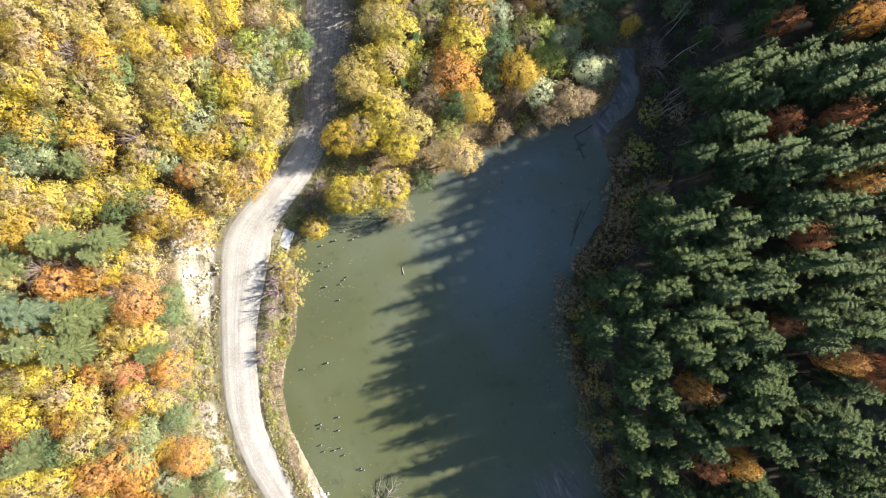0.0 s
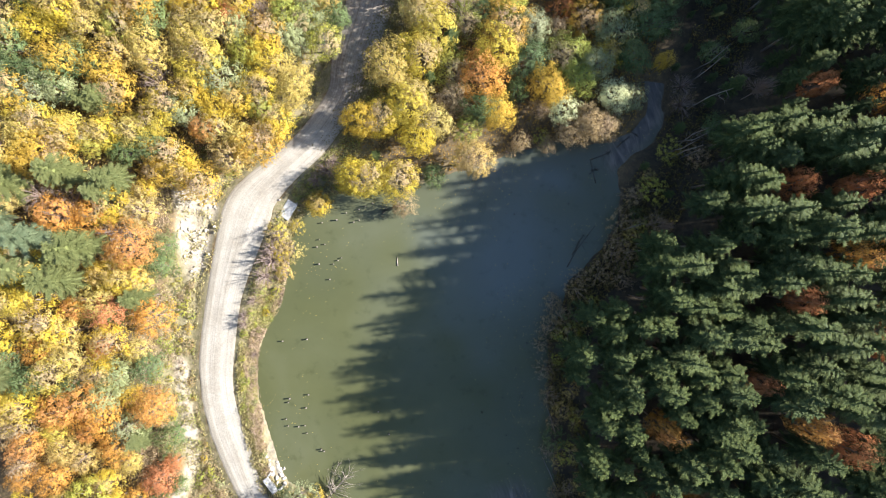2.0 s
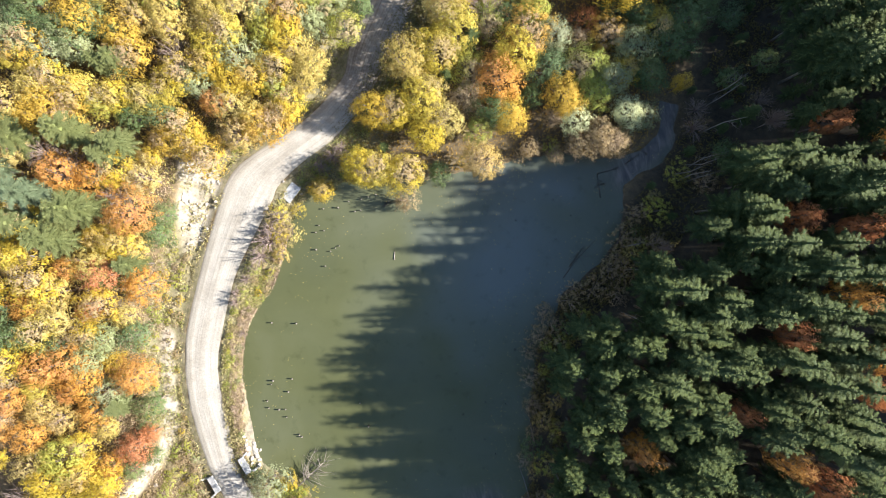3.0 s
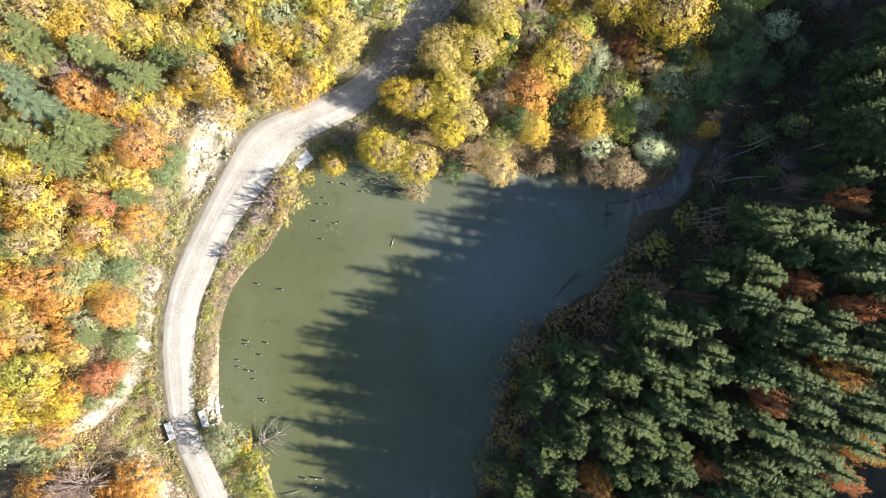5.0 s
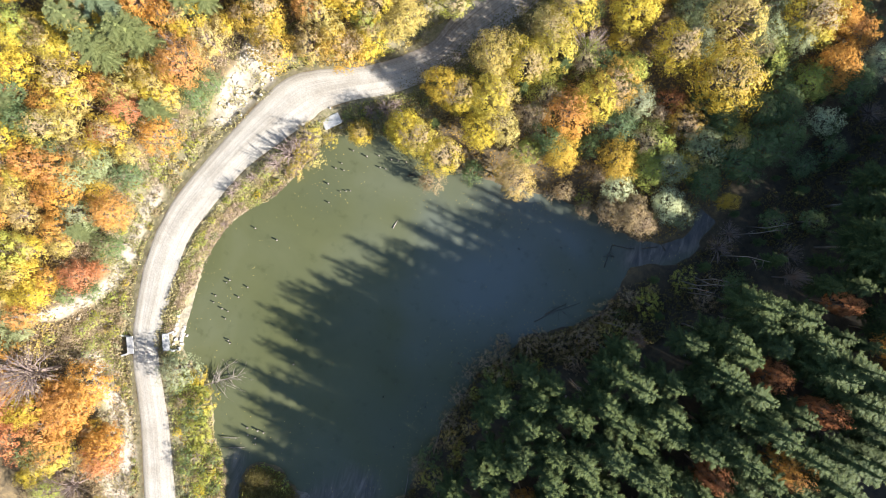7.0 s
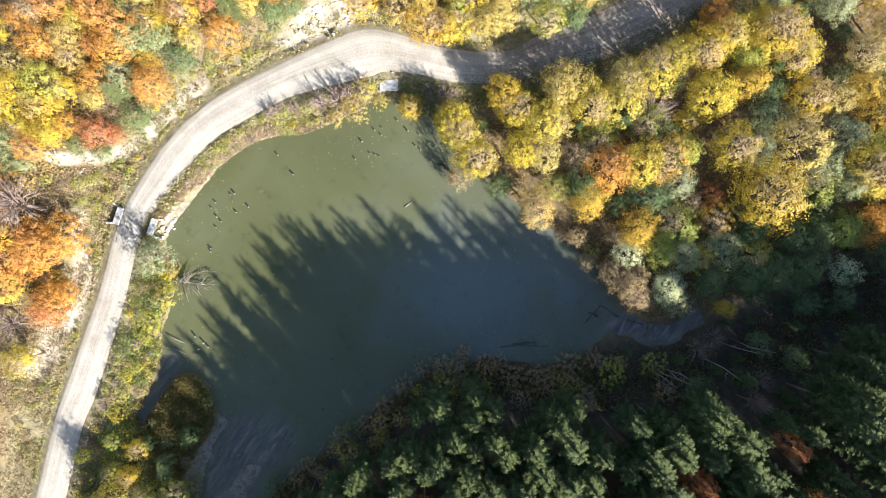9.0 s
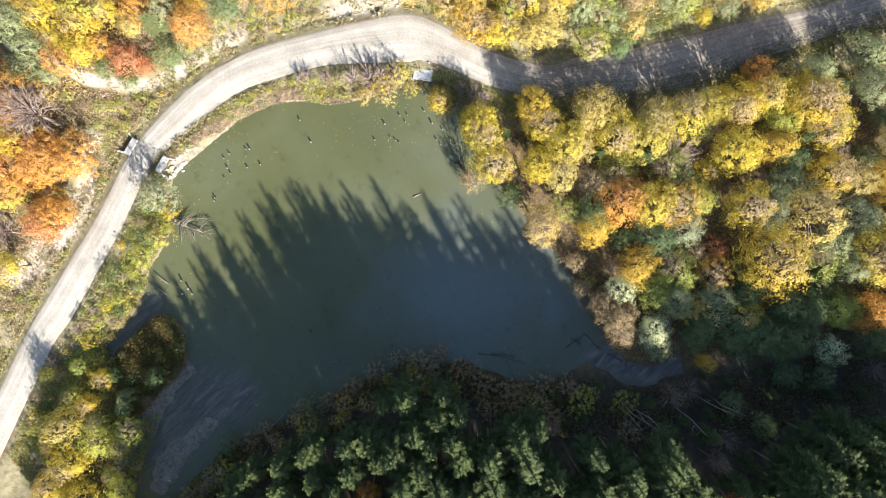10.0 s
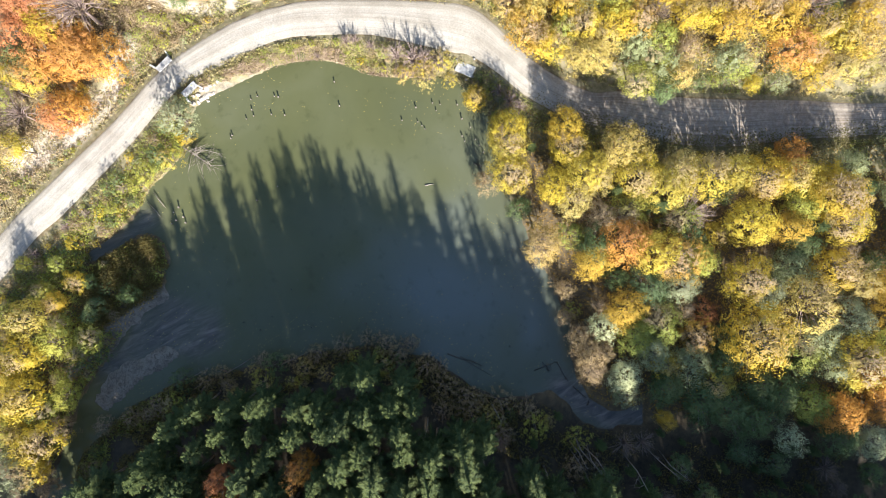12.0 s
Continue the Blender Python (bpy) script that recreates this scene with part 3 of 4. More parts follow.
# ---- trees ----
LABEL = {
    "yellow": ("bright yellow autumn broadleaf tree", "broadleaf_tree"), "gold": ("tan-gold half-bare autumn tree", "broadleaf_tree"),
    "amber": ("amber-yellow autumn broadleaf tree", "broadleaf_tree"), "orange": ("orange autumn beech tree", "beech_tree"), "rust": ("rust-red autumn beech tree", "beech_tree"),
    "olive": ("yellow-green broadleaf tree", "broadleaf_tree"), "green": ("still green broadleaf tree", "broadleaf_tree"),
    "sage": ("grey-green willow tree", "willow_tree"), "silver": ("pale silver-green willow tree", "willow_tree"),
    "brown": ("thin brown twiggy autumn tree", "broadleaf_tree"), "bare": ("leafless purple-grey twiggy tree", "bare_tree"),
    "spruce": ("dark green spruce tree", "spruce_tree"), "blue_spruce": ("blue-green spruce tree", "spruce_tree"), "young_spruce": ("fresh green young spruce tree", "spruce_tree"),
}
PLACE = {"hill": "on the slope above the road", "wood": "in the wood beside the pond", "south": "on the flat by the inlet",
         "shrub": "on the bank", "verge": "on the road verge", "east": "on the spruce slope"}
MODELS = {}
placed = []
dice = random.Random(4)


def model(kind, shape, size):
    key = (kind, shape, size)
    if key not in MODELS:
        seed = 17 * len(MODELS) + 3
        count, leaf, tufts, stretch = {"tuft": (420, 0.24, 26, 1.0), "bush": (1300, 0.125, 50, 1.1), "tree": (2650, 0.135, 85, 1.7), "grand": (5000, 0.112, 130, 1.15), "lofty": (5400, 0.1, 165, 1.2)}[size]
        withering = (0.0, 0.9, 0.5, 0.75)[shape] if kind in ("yellow", "amber", "olive") else 0.0 if kind in ("silver", "rust") else 0.4 * (shape % 2)
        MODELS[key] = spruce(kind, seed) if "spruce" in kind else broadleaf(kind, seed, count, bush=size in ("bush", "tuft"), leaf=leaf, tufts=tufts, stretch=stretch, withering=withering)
    return MODELS[key]


def plant(region, kind, x, y, tall):
    bush = region in ("shrub", "verge")
    size = "tuft" if region == "verge" else "bush" if bush else "lofty" if tall > 9.6 and "spruce" not in kind else "grand" if region in ("wood", "east") and tall > 6 and "spruce" not in kind else "tree"
    trunk, crown = model(kind, dice.randrange(4 if kind in ("spruce", "yellow", "gold") else 2), size)
    text, name = LABEL[kind]
    if bush:
        name = "weed_clump" if region == "verge" else "shrub"
        text = text.replace("broadleaf ", "").replace("willow ", "").replace(" tree", " weed clump" if region == "verge" else " shrub")
    thing = tagged(new(name), text + " " + PLACE[region], "weeds" if region == "verge" else "shrub" if bush else "tree", group=PLACE[region].replace("on the ", "").replace("in the ", "") + " growth")
    thing.empty_display_size = 0.5
    part("trunk", trunk, thing)
    part("crown", crown, thing)
    wide = dice.uniform(0.9, 1.12)
    if "spruce" in kind:
        s = tall / 18.0
        wide *= 1.0 if region == "east" else 1.3
    else:
        s = tall / 8.0
        wide *= {"shrub": 1.25, "verge": 1.6, "wood": 1.12, "hill": 0.9, "east": 0.42}.get(region, 1.05)
    thing.matrix_basis = Matrix.LocRotScale((x, y, height(x, y) - 0.05), Euler((dice.uniform(-0.05, 0.05), dice.uniform(-0.05, 0.05), dice.uniform(0, 6.28))), (s * wide, s * wide, s))
    placed.append((x, y, kind, region))


def add_trees(region, kind, spots):
    for x, y, tall in spots:
        plant(region, kind, x, y, tall)


# trees that stand out, kind by kind: x, y, height
add_trees("hill", "yellow", [(-53.8, 29.8, 8.5), (-41.2, 27.4, 8.5), (-38.1, 29.4, 8.5), (-34.4, 29.9, 8.5), (-34.6, 32.9, 8.5), (-30.6, 32.7, 8.5), (-36.5, 21.7, 9.4), (-53.7, 21, 9.4), (-42.5, 13, 8.5), (-38.1, 15, 8.5), (-33.2, 15.3, 8.5), (-27.2, 13.3, 8.5), (-42.2, 9.6, 8.5), (-45.6, 8.7, 8.5), (-56.5, 8.2, 8.5), (-52.4, 7.3, 8.5), (-48.7, 8.1, 8.5), (-38.5, 5, 8.5), (-45.8, -3.1, 8.5), (-55.5, -11.9, 8.5), (-44.1, -12.6, 8.5), (-54.2, -17.2, 8.5), (-51.6, -21.1, 9.4), (-55.8, -22.1, 9.4), (-44.5, -20.5, 8.5), (-43.8, -25.2, 8.5), (-50, -26.7, 8.5), (-55.3, -30.4, 8.5), (-52.3, -30.8, 8.5), (-25.3, -58.4, 8.5)])
add_trees("hill", "yellow", [(-17.2, -61, 8.5), (-8.5, -63.8, 8.5), (-27.2, 11.8, 8.5), (-29.9, 19.3, 8.5), (-29.9, 23.2, 8.5), (-31, 34.9, 8.5), (-23.3, 44.6, 4.2), (-30.2, 53.3, 8.5), (-29, 58.4, 8.5), (-24.8, 53.8, 8.5), (-39.1, -43.6, 8.5), (-35.4, -45.6, 7.7), (-37.9, -48, 6.8), (-26, -59.7, 5.1)])
add_trees("hill", "amber", [(-52.6, 26.6, 8.5), (-45.2, 26.1, 8.5), (-29.9, 25.6, 8.5), (-49.2, 15.9, 8.5), (-54.1, 15.6, 8.5), (-47.4, 13.5, 8.5), (-29.3, 10, 8.5), (-55.5, 4.2, 8.5), (-52.7, 5.4, 8.5), (-40.7, 6.1, 8.5), (-36.5, 3.4, 8.5), (-30.5, 10, 8.5), (-29.7, 38.3, 8.5), (-31.2, 42.7, 8.5), (-30.7, 46.1, 8.5), (-26.4, 50.8, 8.5), (-31.7, 56.8, 8.5), (-17.7, -56.6, 5.1)])
add_trees("hill", "bare", [(-48.5, 26.2, 7.5), (-42.7, 15.3, 7.5), (-55.1, -3, 7.5), (-51.3, -3.8, 7.5), (-27.8, -53, 13.5), (-13.3, -63, 7.5)])
add_trees("hill", "gold", [(-49.7, 29.8, 8), (-43.1, 31.3, 8), (-23.5, 33.1, 8), (-39.5, 22.4, 8), (-27.9, 22, 8), (-25.1, 20.7, 8), (-52.5, 24, 8), (-51.4, 20.1, 8), (-44.9, 20.5, 8), (-43.5, 18.4, 8), (-25.9, 17.4, 8), (-31.7, 10.8, 8), (-34.4, 11.4, 8), (-33, 7.5, 8), (-42.7, -2.3, 8), (-46, -16.1, 8), (-49.1, -20.8, 8), (-47.7, -24.8, 8), (-25.8, 19.2, 8), (-23.3, 53.4, 4), (-25.6, 56.9, 8), (-24.9, 62.6, 4.8)])
add_trees("hill", "olive", [(-28.7, 29.3, 7.5), (-22.3, 27, 7.5), (-32.3, 22, 7.5), (-47.5, 21.8, 7.5), (-29.9, 15.7, 7.5), (-50.2, 6.3, 7.5), (-26.3, 29.1, 7.5), (-24.3, 31.6, 5.2), (-25.1, 41.5, 7.5)])
add_trees("hill", "sage", [(-25.9, 30.2, 7.5), (-26, 26.5, 7.5), (-33.6, 25.1, 7.5), (-35.2, 17.9, 8.2), (-39.7, 12.4, 7.5), (-54, 11.6, 7.5), (-56.6, 10.4, 7.5), (-42, -26.4, 7.5), (-28.2, 26.1, 7.5), (-26.5, 40.4, 7.5), (-23.5, 48.8, 4.5), (-36.7, -50.3, 7.5), (-34.8, -52.5, 6.8), (-33.5, -51.2, 5.2)])
add_trees("hill", "green", [(-21.5, 30.8, 7.5), (-55.8, 14.1, 7.5), (-43.7, 6.8, 7.5), (-40.4, -10.1, 7.5), (-39.8, -6.5, 7.5), (-52.1, -27.7, 7.5), (-38.9, -24.9, 7.5), (-34.3, -33.9, 7.5), (-21.7, -61.5, 7.5), (-23.6, 27.9, 3), (-23.1, 36.5, 3), (-33.2, -43.5, 5.2), (-31.9, -41.7, 4.5)])
add_trees("hill", "young_spruce", [(-49.3, 15.5, 7.8), (-48.5, 11.6, 10.4), (-50.9, 10.8, 9.1), (-40.6, 7.9, 6.5), (-51.2, 0.8, 14.3), (-46.1, 1.6, 13), (-56.8, -1.4, 14.3), (-47.7, -8.3, 15.6), (-54, -12.6, 13), (-49.6, -13.6, 14.3), (-40.8, -14.5, 11.7), (-44.1, -18.3, 6.5), (-54, -26.8, 13), (-37.8, -35, 9.1)])
add_trees("hill", "orange", [(-52.1, -5.3, 8.5), (-43, -7.8, 9.8), (-39.5, -17.4, 8.5), (-45.4, -30.3, 8.5), (-47.3, -31.5, 8.5), (-42.8, -32.1, 8.5), (-36.7, -30.6, 10.2), (-21.8, -53.8, 10.2), (-19.2, -60.2, 8.5), (-14.7, -56.7, 8.5), (-27.2, 47.7, 9.4), (-36.3, -43.3, 5.9), (-34.9, -48.6, 6.8), (-32.4, -54.8, 8.5), (-29.3, -56.3, 7.7), (-21.8, -50.8, 9.4), (-23.6, -54.2, 7.7), (-25, -57, 6.8), (-20.7, -55.2, 8.5), (-22.1, -58, 8.5), (-14.9, -55.7, 5.9)])
add_trees("hill", "blue_spruce", [(-53.6, -8.4, 15.6)])
add_trees("hill", "rust", [(-44.7, -17.4, 8), (-24.4, -61.5, 8), (-13.3, -57.7, 8.8), (-34.2, -39.9, 7.2), (-33.4, -38.6, 4.8), (-28.1, -59.5, 8), (-28.6, -61.5, 8)])
add_trees("hill", "brown", [(-27.2, 33.9, 6.5)])
add_trees("wood", "yellow", [(-19.8, 2.8, 4.7), (-14.7, 7.9, 7.2), (-12.2, 7.6, 7.7), (-8.5, 9.4, 7.7), (-15.3, 16.6, 7.2), (-11.6, 16.8, 7.2), (-6.1, 15.7, 7.2), (-8.7, 20, 8.1), (-8.6, 27.8, 8.5), (-6.2, 31.6, 8.5), (-8.5, 37.7, 8.9), (-9.2, 42.6, 7.7), (-8.7, 46.2, 8.9), (-8.9, 50.7, 8.5), (-8, 55.5, 8.5), (-5.9, 57.3, 10.2), (-1.9, 58.3, 8.5), (-2, 44.1, 8.9), (2.5, 30.2, 9.4), (19.2, 33.3, 5.9), (22.3, 40.7, 6.8), (14.8, 44.5, 11.9), (7, 43.1, 10.2), (3.9, 56.9, 8.5), (16.8, 60.6, 10.2)])
add_trees("wood", "spruce", [(-12.1, 12.1, 4.9), (-6.2, 24.5, 7), (-4.1, 30.6, 8.4), (-1.7, 54.5, 8.4)])
add_trees("wood", "brown", [(-7, 5.7, 5.2), (-2.6, 22.1, 7.2), (17.9, 23.1, 7.2), (21.5, 22.4, 6.8), (16.4, 21.2, 5.9), (9, 18.2, 3.9), (13.3, 18.6, 3.9)])
add_trees("wood", "green", [(-2.8, 10.8, 5.2), (0.9, 52.3, 7.5), (3, 21, 7.5), (9.1, 30, 7.5), (18.6, 42, 7.5), (23.5, 50.5, 7.5), (24, 39, 7.5), (22.6, 47.2, 7.5), (23.2, 33.1, 7.5), (25.3, 43.1, 7.5), (26.8, 45.7, 7.5), (29.7, 58.3, 7.5)])
add_trees("wood", "gold", [(-4.2, 18.3, 7.2), (2.3, 14, 7.6), (-12, 25.5, 8.8), (-8.1, 21.9, 7.2), (-9.3, 33.7, 8), (8.9, 52.9, 10.4)])
add_trees("wood", "orange", [(-12.4, 50.2, 6.8), (1.8, 25.2, 9.4), (24.5, 59.3, 8.5), (24.3, 64.5, 7)])
add_trees("wood", "sage", [(-11.9, 59.5, 6.8), (7.3, 34.1, 7.5), (17.4, 31.1, 7.5), (19.1, 36.3, 7.5), (8.6, 47.4, 7.5), (5.2, 50.6, 7.5), (14, 55.1, 7.5), (18.2, 57.9, 7.5), (11.4, 60.8, 7.5), (24.4, 27.6, 5)])
add_trees("wood", "olive", [(-4.7, 52.8, 7.5), (-3.1, 26.4, 6.8), (-2.5, 33.9, 6.8), (3.9, 37.3, 7.5), (13.2, 31.8, 7.5), (16, 28.6, 7.5), (16.7, 53.7, 7.5), (24.2, 54.7, 7.5)])
add_trees("wood", "bare", [(-3, 36.3, 7.5)])
add_trees("wood", "amber", [(-1.5, 50.3, 7.7), (3.3, 33.7, 8.5), (4.9, 21.6, 7.7), (11.3, 26.6, 8.5), (14.9, 37.1, 6.8)])
add_trees("wood", "silver", [(14.4, 23.7, 6), (21.4, 26.8, 6.2), (29.8, 64.1, 6.3), (29.7, 52.4, 5.6)])
add_trees("wood", "rust", [(12.1, 39.1, 5)])
add_trees("south", "sage", [(-14.7, -41.7, 6.4), (39.6, -63.3, 7.5)])
add_trees("south", "yellow", [(16, -62.6, 8.5), (22.5, -61.1, 9.4), (27.4, -61.7, 9.4), (34.3, -60.9, 8.5), (14.3, -58.4, 5.4), (10.2, -56.6, 4.2), (37.8, -59.9, 8.5)])
add_trees("south", "olive", [(20.4, -58.5, 6), (21.3, -55.6, 5.2), (12.8, -61.3, 4.6), (8.6, -64.4, 3.2), (8.5, -59.8, 3.4), (28.1, -57.3, 5.2)])
add_trees("south", "green", [(16, -54.2, 3.6), (14.2, -53.6, 3.6), (10.8, -54.6, 3.2)])
add_trees("south", "brown", [(33.3, -58.1, 5.2), (42.2, -59.8, 5.2)])
add_trees("shrub", "olive", [(-29, -44.4, 2.4), (-26.2, -44.7, 2.2), (-29.2, -47.2, 2.6), (-27.1, -48.3, 2.2), (-25.9, -47.1, 2.1), (-29.3, -45.9, 2.2), (-4.3, -49.1, 2.6), (-0.5, -52.1, 2.4), (2.3, -55.6, 2.2), (8.2, -53.2, 2.4), (-6.6, -47.1, 3.8), (-26.3, -11.2, 2.6), (29.9, 14.6, 5.2), (31.9, 20.7, 4.5), (12.7, 19.6, 3.4)])
add_trees("shrub", "brown", [(-29.2, -42.6, 2.1), (-26.5, -43.1, 1.8), (-29.7, -49, 1.9), (-28.5, -42.2, 1.8), (-25.1, -50, 1.8), (-22, -50.3, 1.6), (6.6, -46.2, 1.6), (16, -51.5, 2.4), (33.4, -51.9, 3.9), (31.3, -47.3, 3.9), (29.5, -44, 3.9), (18.9, -5.2, 3.9), (19.2, -9, 4.5), (18.1, -12.2, 3.2), (19.2, -16, 4.2), (20.5, -19.5, 3.9), (26.3, 4, 4.5), (28, 0.5, 4.5), (28, 13, 4.5), (24.9, 0.1, 4.5), (36.3, 20.1, 4.5), (31.3, 9.5, 4.5), (22, -2.5, 4.5), (22.4, -27.9, 3.2), (24.2, -34.1, 3.2), (10.1, 18.8, 2.9), (15.3, 20.5, 2.9)])
add_trees("shrub", "brown", [(7.5, 16.7, 2.6)])
add_trees("shrub", "yellow", [(-12.1, -41.5, 3.4), (-8.3, -43.8, 4.2), (5, -58, 2.6), (-24.8, -2.5, 4.2), (-24.5, -5.1, 3.8), (-22.7, -0.6, 2.5)])
add_trees("shrub", "green", [(-9.2, -45.5, 3.8), (1.4, -52.4, 2.4), (11.6, -52.3, 2.6), (23.1, -54.7, 3.8)])
add_trees("shrub", "bare", [(-27.8, -17.1, 2.4), (-28, -15.6, 2.1), (-26.7, -11.1, 2.2), (-25.8, -9, 4), (-25.5, -6.8, 4.2), (-25.3, -4.7, 4), (-24.9, -3, 3.6), (-20.9, 6.8, 2.6), (-19.7, 8.6, 2.9), (-18.8, 10.4, 2.6), (-25.8, -21.6, 1.9), (-27.2, -13.1, 1.9), (0.1, -55.9, 2.2), (2.7, -59.1, 2.2), (6.8, -63.4, 2.2), (-3.8, -50.7, 2.1)])
add_trees("shrub", "green", [(-23.9, 32.6, 2.4), (-23.6, 35.2, 2.6), (-24, 38, 2.6), (-24.4, 41.4, 2.8), (-24.3, 44.2, 2.4)])
add_trees("shrub", "olive", [(-23.4, 33.9, 2), (-23.7, 39.7, 2.2), (-23.8, 46.2, 2.2)])
add_trees("shrub", "gold", [(-22.9, -5.1, 4.4), (-23.4, -7.7, 4)])
add_trees("east", "rust", [(51.2, 17, 14.5), (45.5, 16.7, 13.5), (47.6, 1.5, 14), (43.6, -10.3, 12.5), (54.3, -16, 14), (58.4, -2.4, 14), (46.7, 31.1, 12), (36, -30.2, 13)])
add_trees("east", "orange", [(52.3, 8.1, 15.5), (50, -13.9, 14.5), (33.8, -18.5, 13.5), (39.9, -28.2, 14.5), (58.4, 1.8, 14.5), (54.8, 30.1, 13.5)])
add_trees("east", "spruce", [(32.5, 3.3, 20.5), (36.5, 16, 20.5)])
add_trees("east", "amber", [(27.7, 33, 9.5)])
add_trees("east", "bare", [(41.3, 30.5, 10.5), (32.1, 9.2, 7.5)])


# the growth between them: each takes after its nearest neighbour of the same stand
def fill(region, spacing, allowed, palette, tall, count, like=0.65):
    anchors = [(p[0], p[1], p[2]) for p in placed if p[3] == region and p[2] != "bare"] or [(0, 0, palette[0])]
    taken = np.array([(p[0], p[1]) for p in placed])
    cand = [(dice.uniform(-66, 70), dice.uniform(-72, 77)) for _ in range(count)]
    arr = np.array(cand)
    ok = allowed(arr[:, 0], arr[:, 1])
    for (x, y), good in zip(cand, ok):
        if not good:
            continue
        gap = spacing * dice.uniform(0.85, 1.2)
        if region == "east" and min((p[0] - x) ** 2 + (p[1] - y) ** 2 for p in anchors) < 6:
            continue
        if ((taken[:, 0] - x) ** 2 + (taken[:, 1] - y) ** 2).min() < gap * gap:
            continue
        kind = dice.choice(palette)
        if dice.random() < like:
            kind = min(anchors, key=lambda p: (p[0] - x) ** 2 + (p[1] - y) ** 2)[2]
        lo, hi = tall
        h = dice.uniform(lo, hi) * ((1.18 if y < 8 else 1.24 if y < 26 else (0.58 if x < 43 else 0.9) if y < 37 else 1.35 if y < 55 else 1.15) if region == "east" and y > -14 else (1.12 if y > -50 else 0.7) if region == "east" and y < -36 else 1.07 if region == "east" else 1.0) * (1.35 if "spruce" in kind and region == "hill" else 1.0)
        plant(region, kind, x, y, h)
        taken = np.vstack([taken, [(x, y)]])


def road_gap(x, y):
    dist, side, place = along(ROAD_LINE, x, y)
    return dist - np.interp(place, np.arange(len(ROAD_LINE)), [r[2] for r in ROAD_LINE]), side


def east_gap(x, y):
    r, side, _ = along(EAST_FOOT, x, y)
    return -r * side


def in_view(x, y, reach):
    return np.hypot(x - 2, y) < reach


def hill_ok(x, y):
    off, side = road_gap(x, y)
    low = np.where(y < -34, 9.0, np.where(y < 12, 6.5, 4.3))
    return (side > 0) & (off > low) & in_view(x, y, 68) & (outside(SCAR, x, y) > 1.5) & (along(TRAIL, x, y)[0] > 2.6) & (along(BARE_BANK, x, y)[0] > 3) & (along(HOLLOW, x, y)[0] > 4.0)


def wood_ok(x, y):
    off, side = road_gap(x, y)
    return (side < 0) & (off > np.where(y > 58, 2.6, 5.0)) & (outside(POND, x, y) > 1.8) & (east_gap(x, y) < -10) & (y > 8) & in_view(x, y, 79)


def wood_north_ok(x, y):
    return wood_ok(x, y) & (y > 55)


def verge_ok(x, y):
    off, side = road_gap(x, y)
    d = outside(POND, x, y)
    bank = (side < 0) & (off > 0.9) & (d > 0.1) & (off < 7.5) & (y < 9)
    slope = (side > 0) & (off > 1.0) & (off < 6.5) & (y < 13)
    return (bank | slope) & (np.hypot(x + 24.4, y - 1.6) > 2.3) & (outside(SCAR, x, y) > 0.6) & (along(TRAIL, x, y)[0] > 1.4) & (along(BARE_BANK, x, y)[0] > 1.8) & in_view(x, y, 70) & (rolling(x, y, 4, 92) > 0.22)


def gully_ok(x, y):
    gap = east_gap(x, y)
    return (gap > -10) & (gap < 3) & (outside(POND, x, y) > 1.5) & (y > 10) & in_view(x, y, 74)


def south_ok(x, y):
    off, side = road_gap(x, y)
    return (side < 0) & (off > 6.5) & (outside(POND, x, y) > 2.5) & (east_gap(x, y) < -2) & (y < -46) & in_view(x, y, 76)


def flat_ok(x, y):
    off, side = road_gap(x, y)
    return (side < 0) & (off > 1.6) & (outside(POND, x, y) > 0.4) & (outside(MOUND, x, y) > 0.3) & (east_gap(x, y) < 0) & (y < -43) & in_view(x, y, 72)


def clearing_ok(x, y):
    off, side = road_gap(x, y)
    return (side > 0) & (off > 2.5) & (off < 12) & (y < -30) & in_view(x, y, 72) & (rolling(x, y, 6, 91) > 0.3) & (along(TRAIL, x, y)[0] > 1.6) & (along(BARE_BANK, x, y)[0] > 2)


def shore_ok(x, y):
    d = outside(POND, x, y)
    return (d > -0.2) & (d < 4.0) & (east_gap(x, y) > -3.5) & in_view(x, y, 60) & (y < 17)


def spruce_ok(x, y):
    low = np.where(y > 12, 1.5, np.where(y < -38, 2.0, -0.3))
    return (east_gap(x, y) > low) & (outside(POND, x, y) > 1.4) & in_view(x, y, 80) & (x < 60) & ((x < 52) | (np.abs(y) < 45))


fill("hill", 2.4, hill_ok, ["yellow", "gold", "gold", "olive", "sage", "brown", "amber", "brown", "orange", "green", "rust", "bare", "gold"], (5.2, 8.6), 12000, like=0.42)
fill("wood", 4.0, wood_north_ok, ["yellow", "gold", "amber", "olive"], (6.5, 8.8), 3000, like=0.3)
fill("wood", 3.5, wood_ok, ["green", "olive", "green", "brown", "sage", "green"], (3.8, 6.2), 5000, like=0.12)
fill("south", 2.8, south_ok, ["yellow", "olive", "gold", "yellow"], (3.6, 6.0), 5000)
# short spruces added for their dark colour, standing in for the gully's shade
fill("wood", 3.0, gully_ok, ["spruce", "spruce", "bare", "spruce", "green"], (3.2, 5.5), 4000, like=0.0)
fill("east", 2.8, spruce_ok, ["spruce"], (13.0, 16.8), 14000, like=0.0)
fill("shrub", 1.35, shore_ok, ["olive", "brown", "olive", "gold", "green"], (2.2, 4.6), 5000, like=0.0)
fill("shrub", 1.7, flat_ok, ["brown", "olive", "green", "brown"], (1.6, 3.2), 4000, like=0.0)
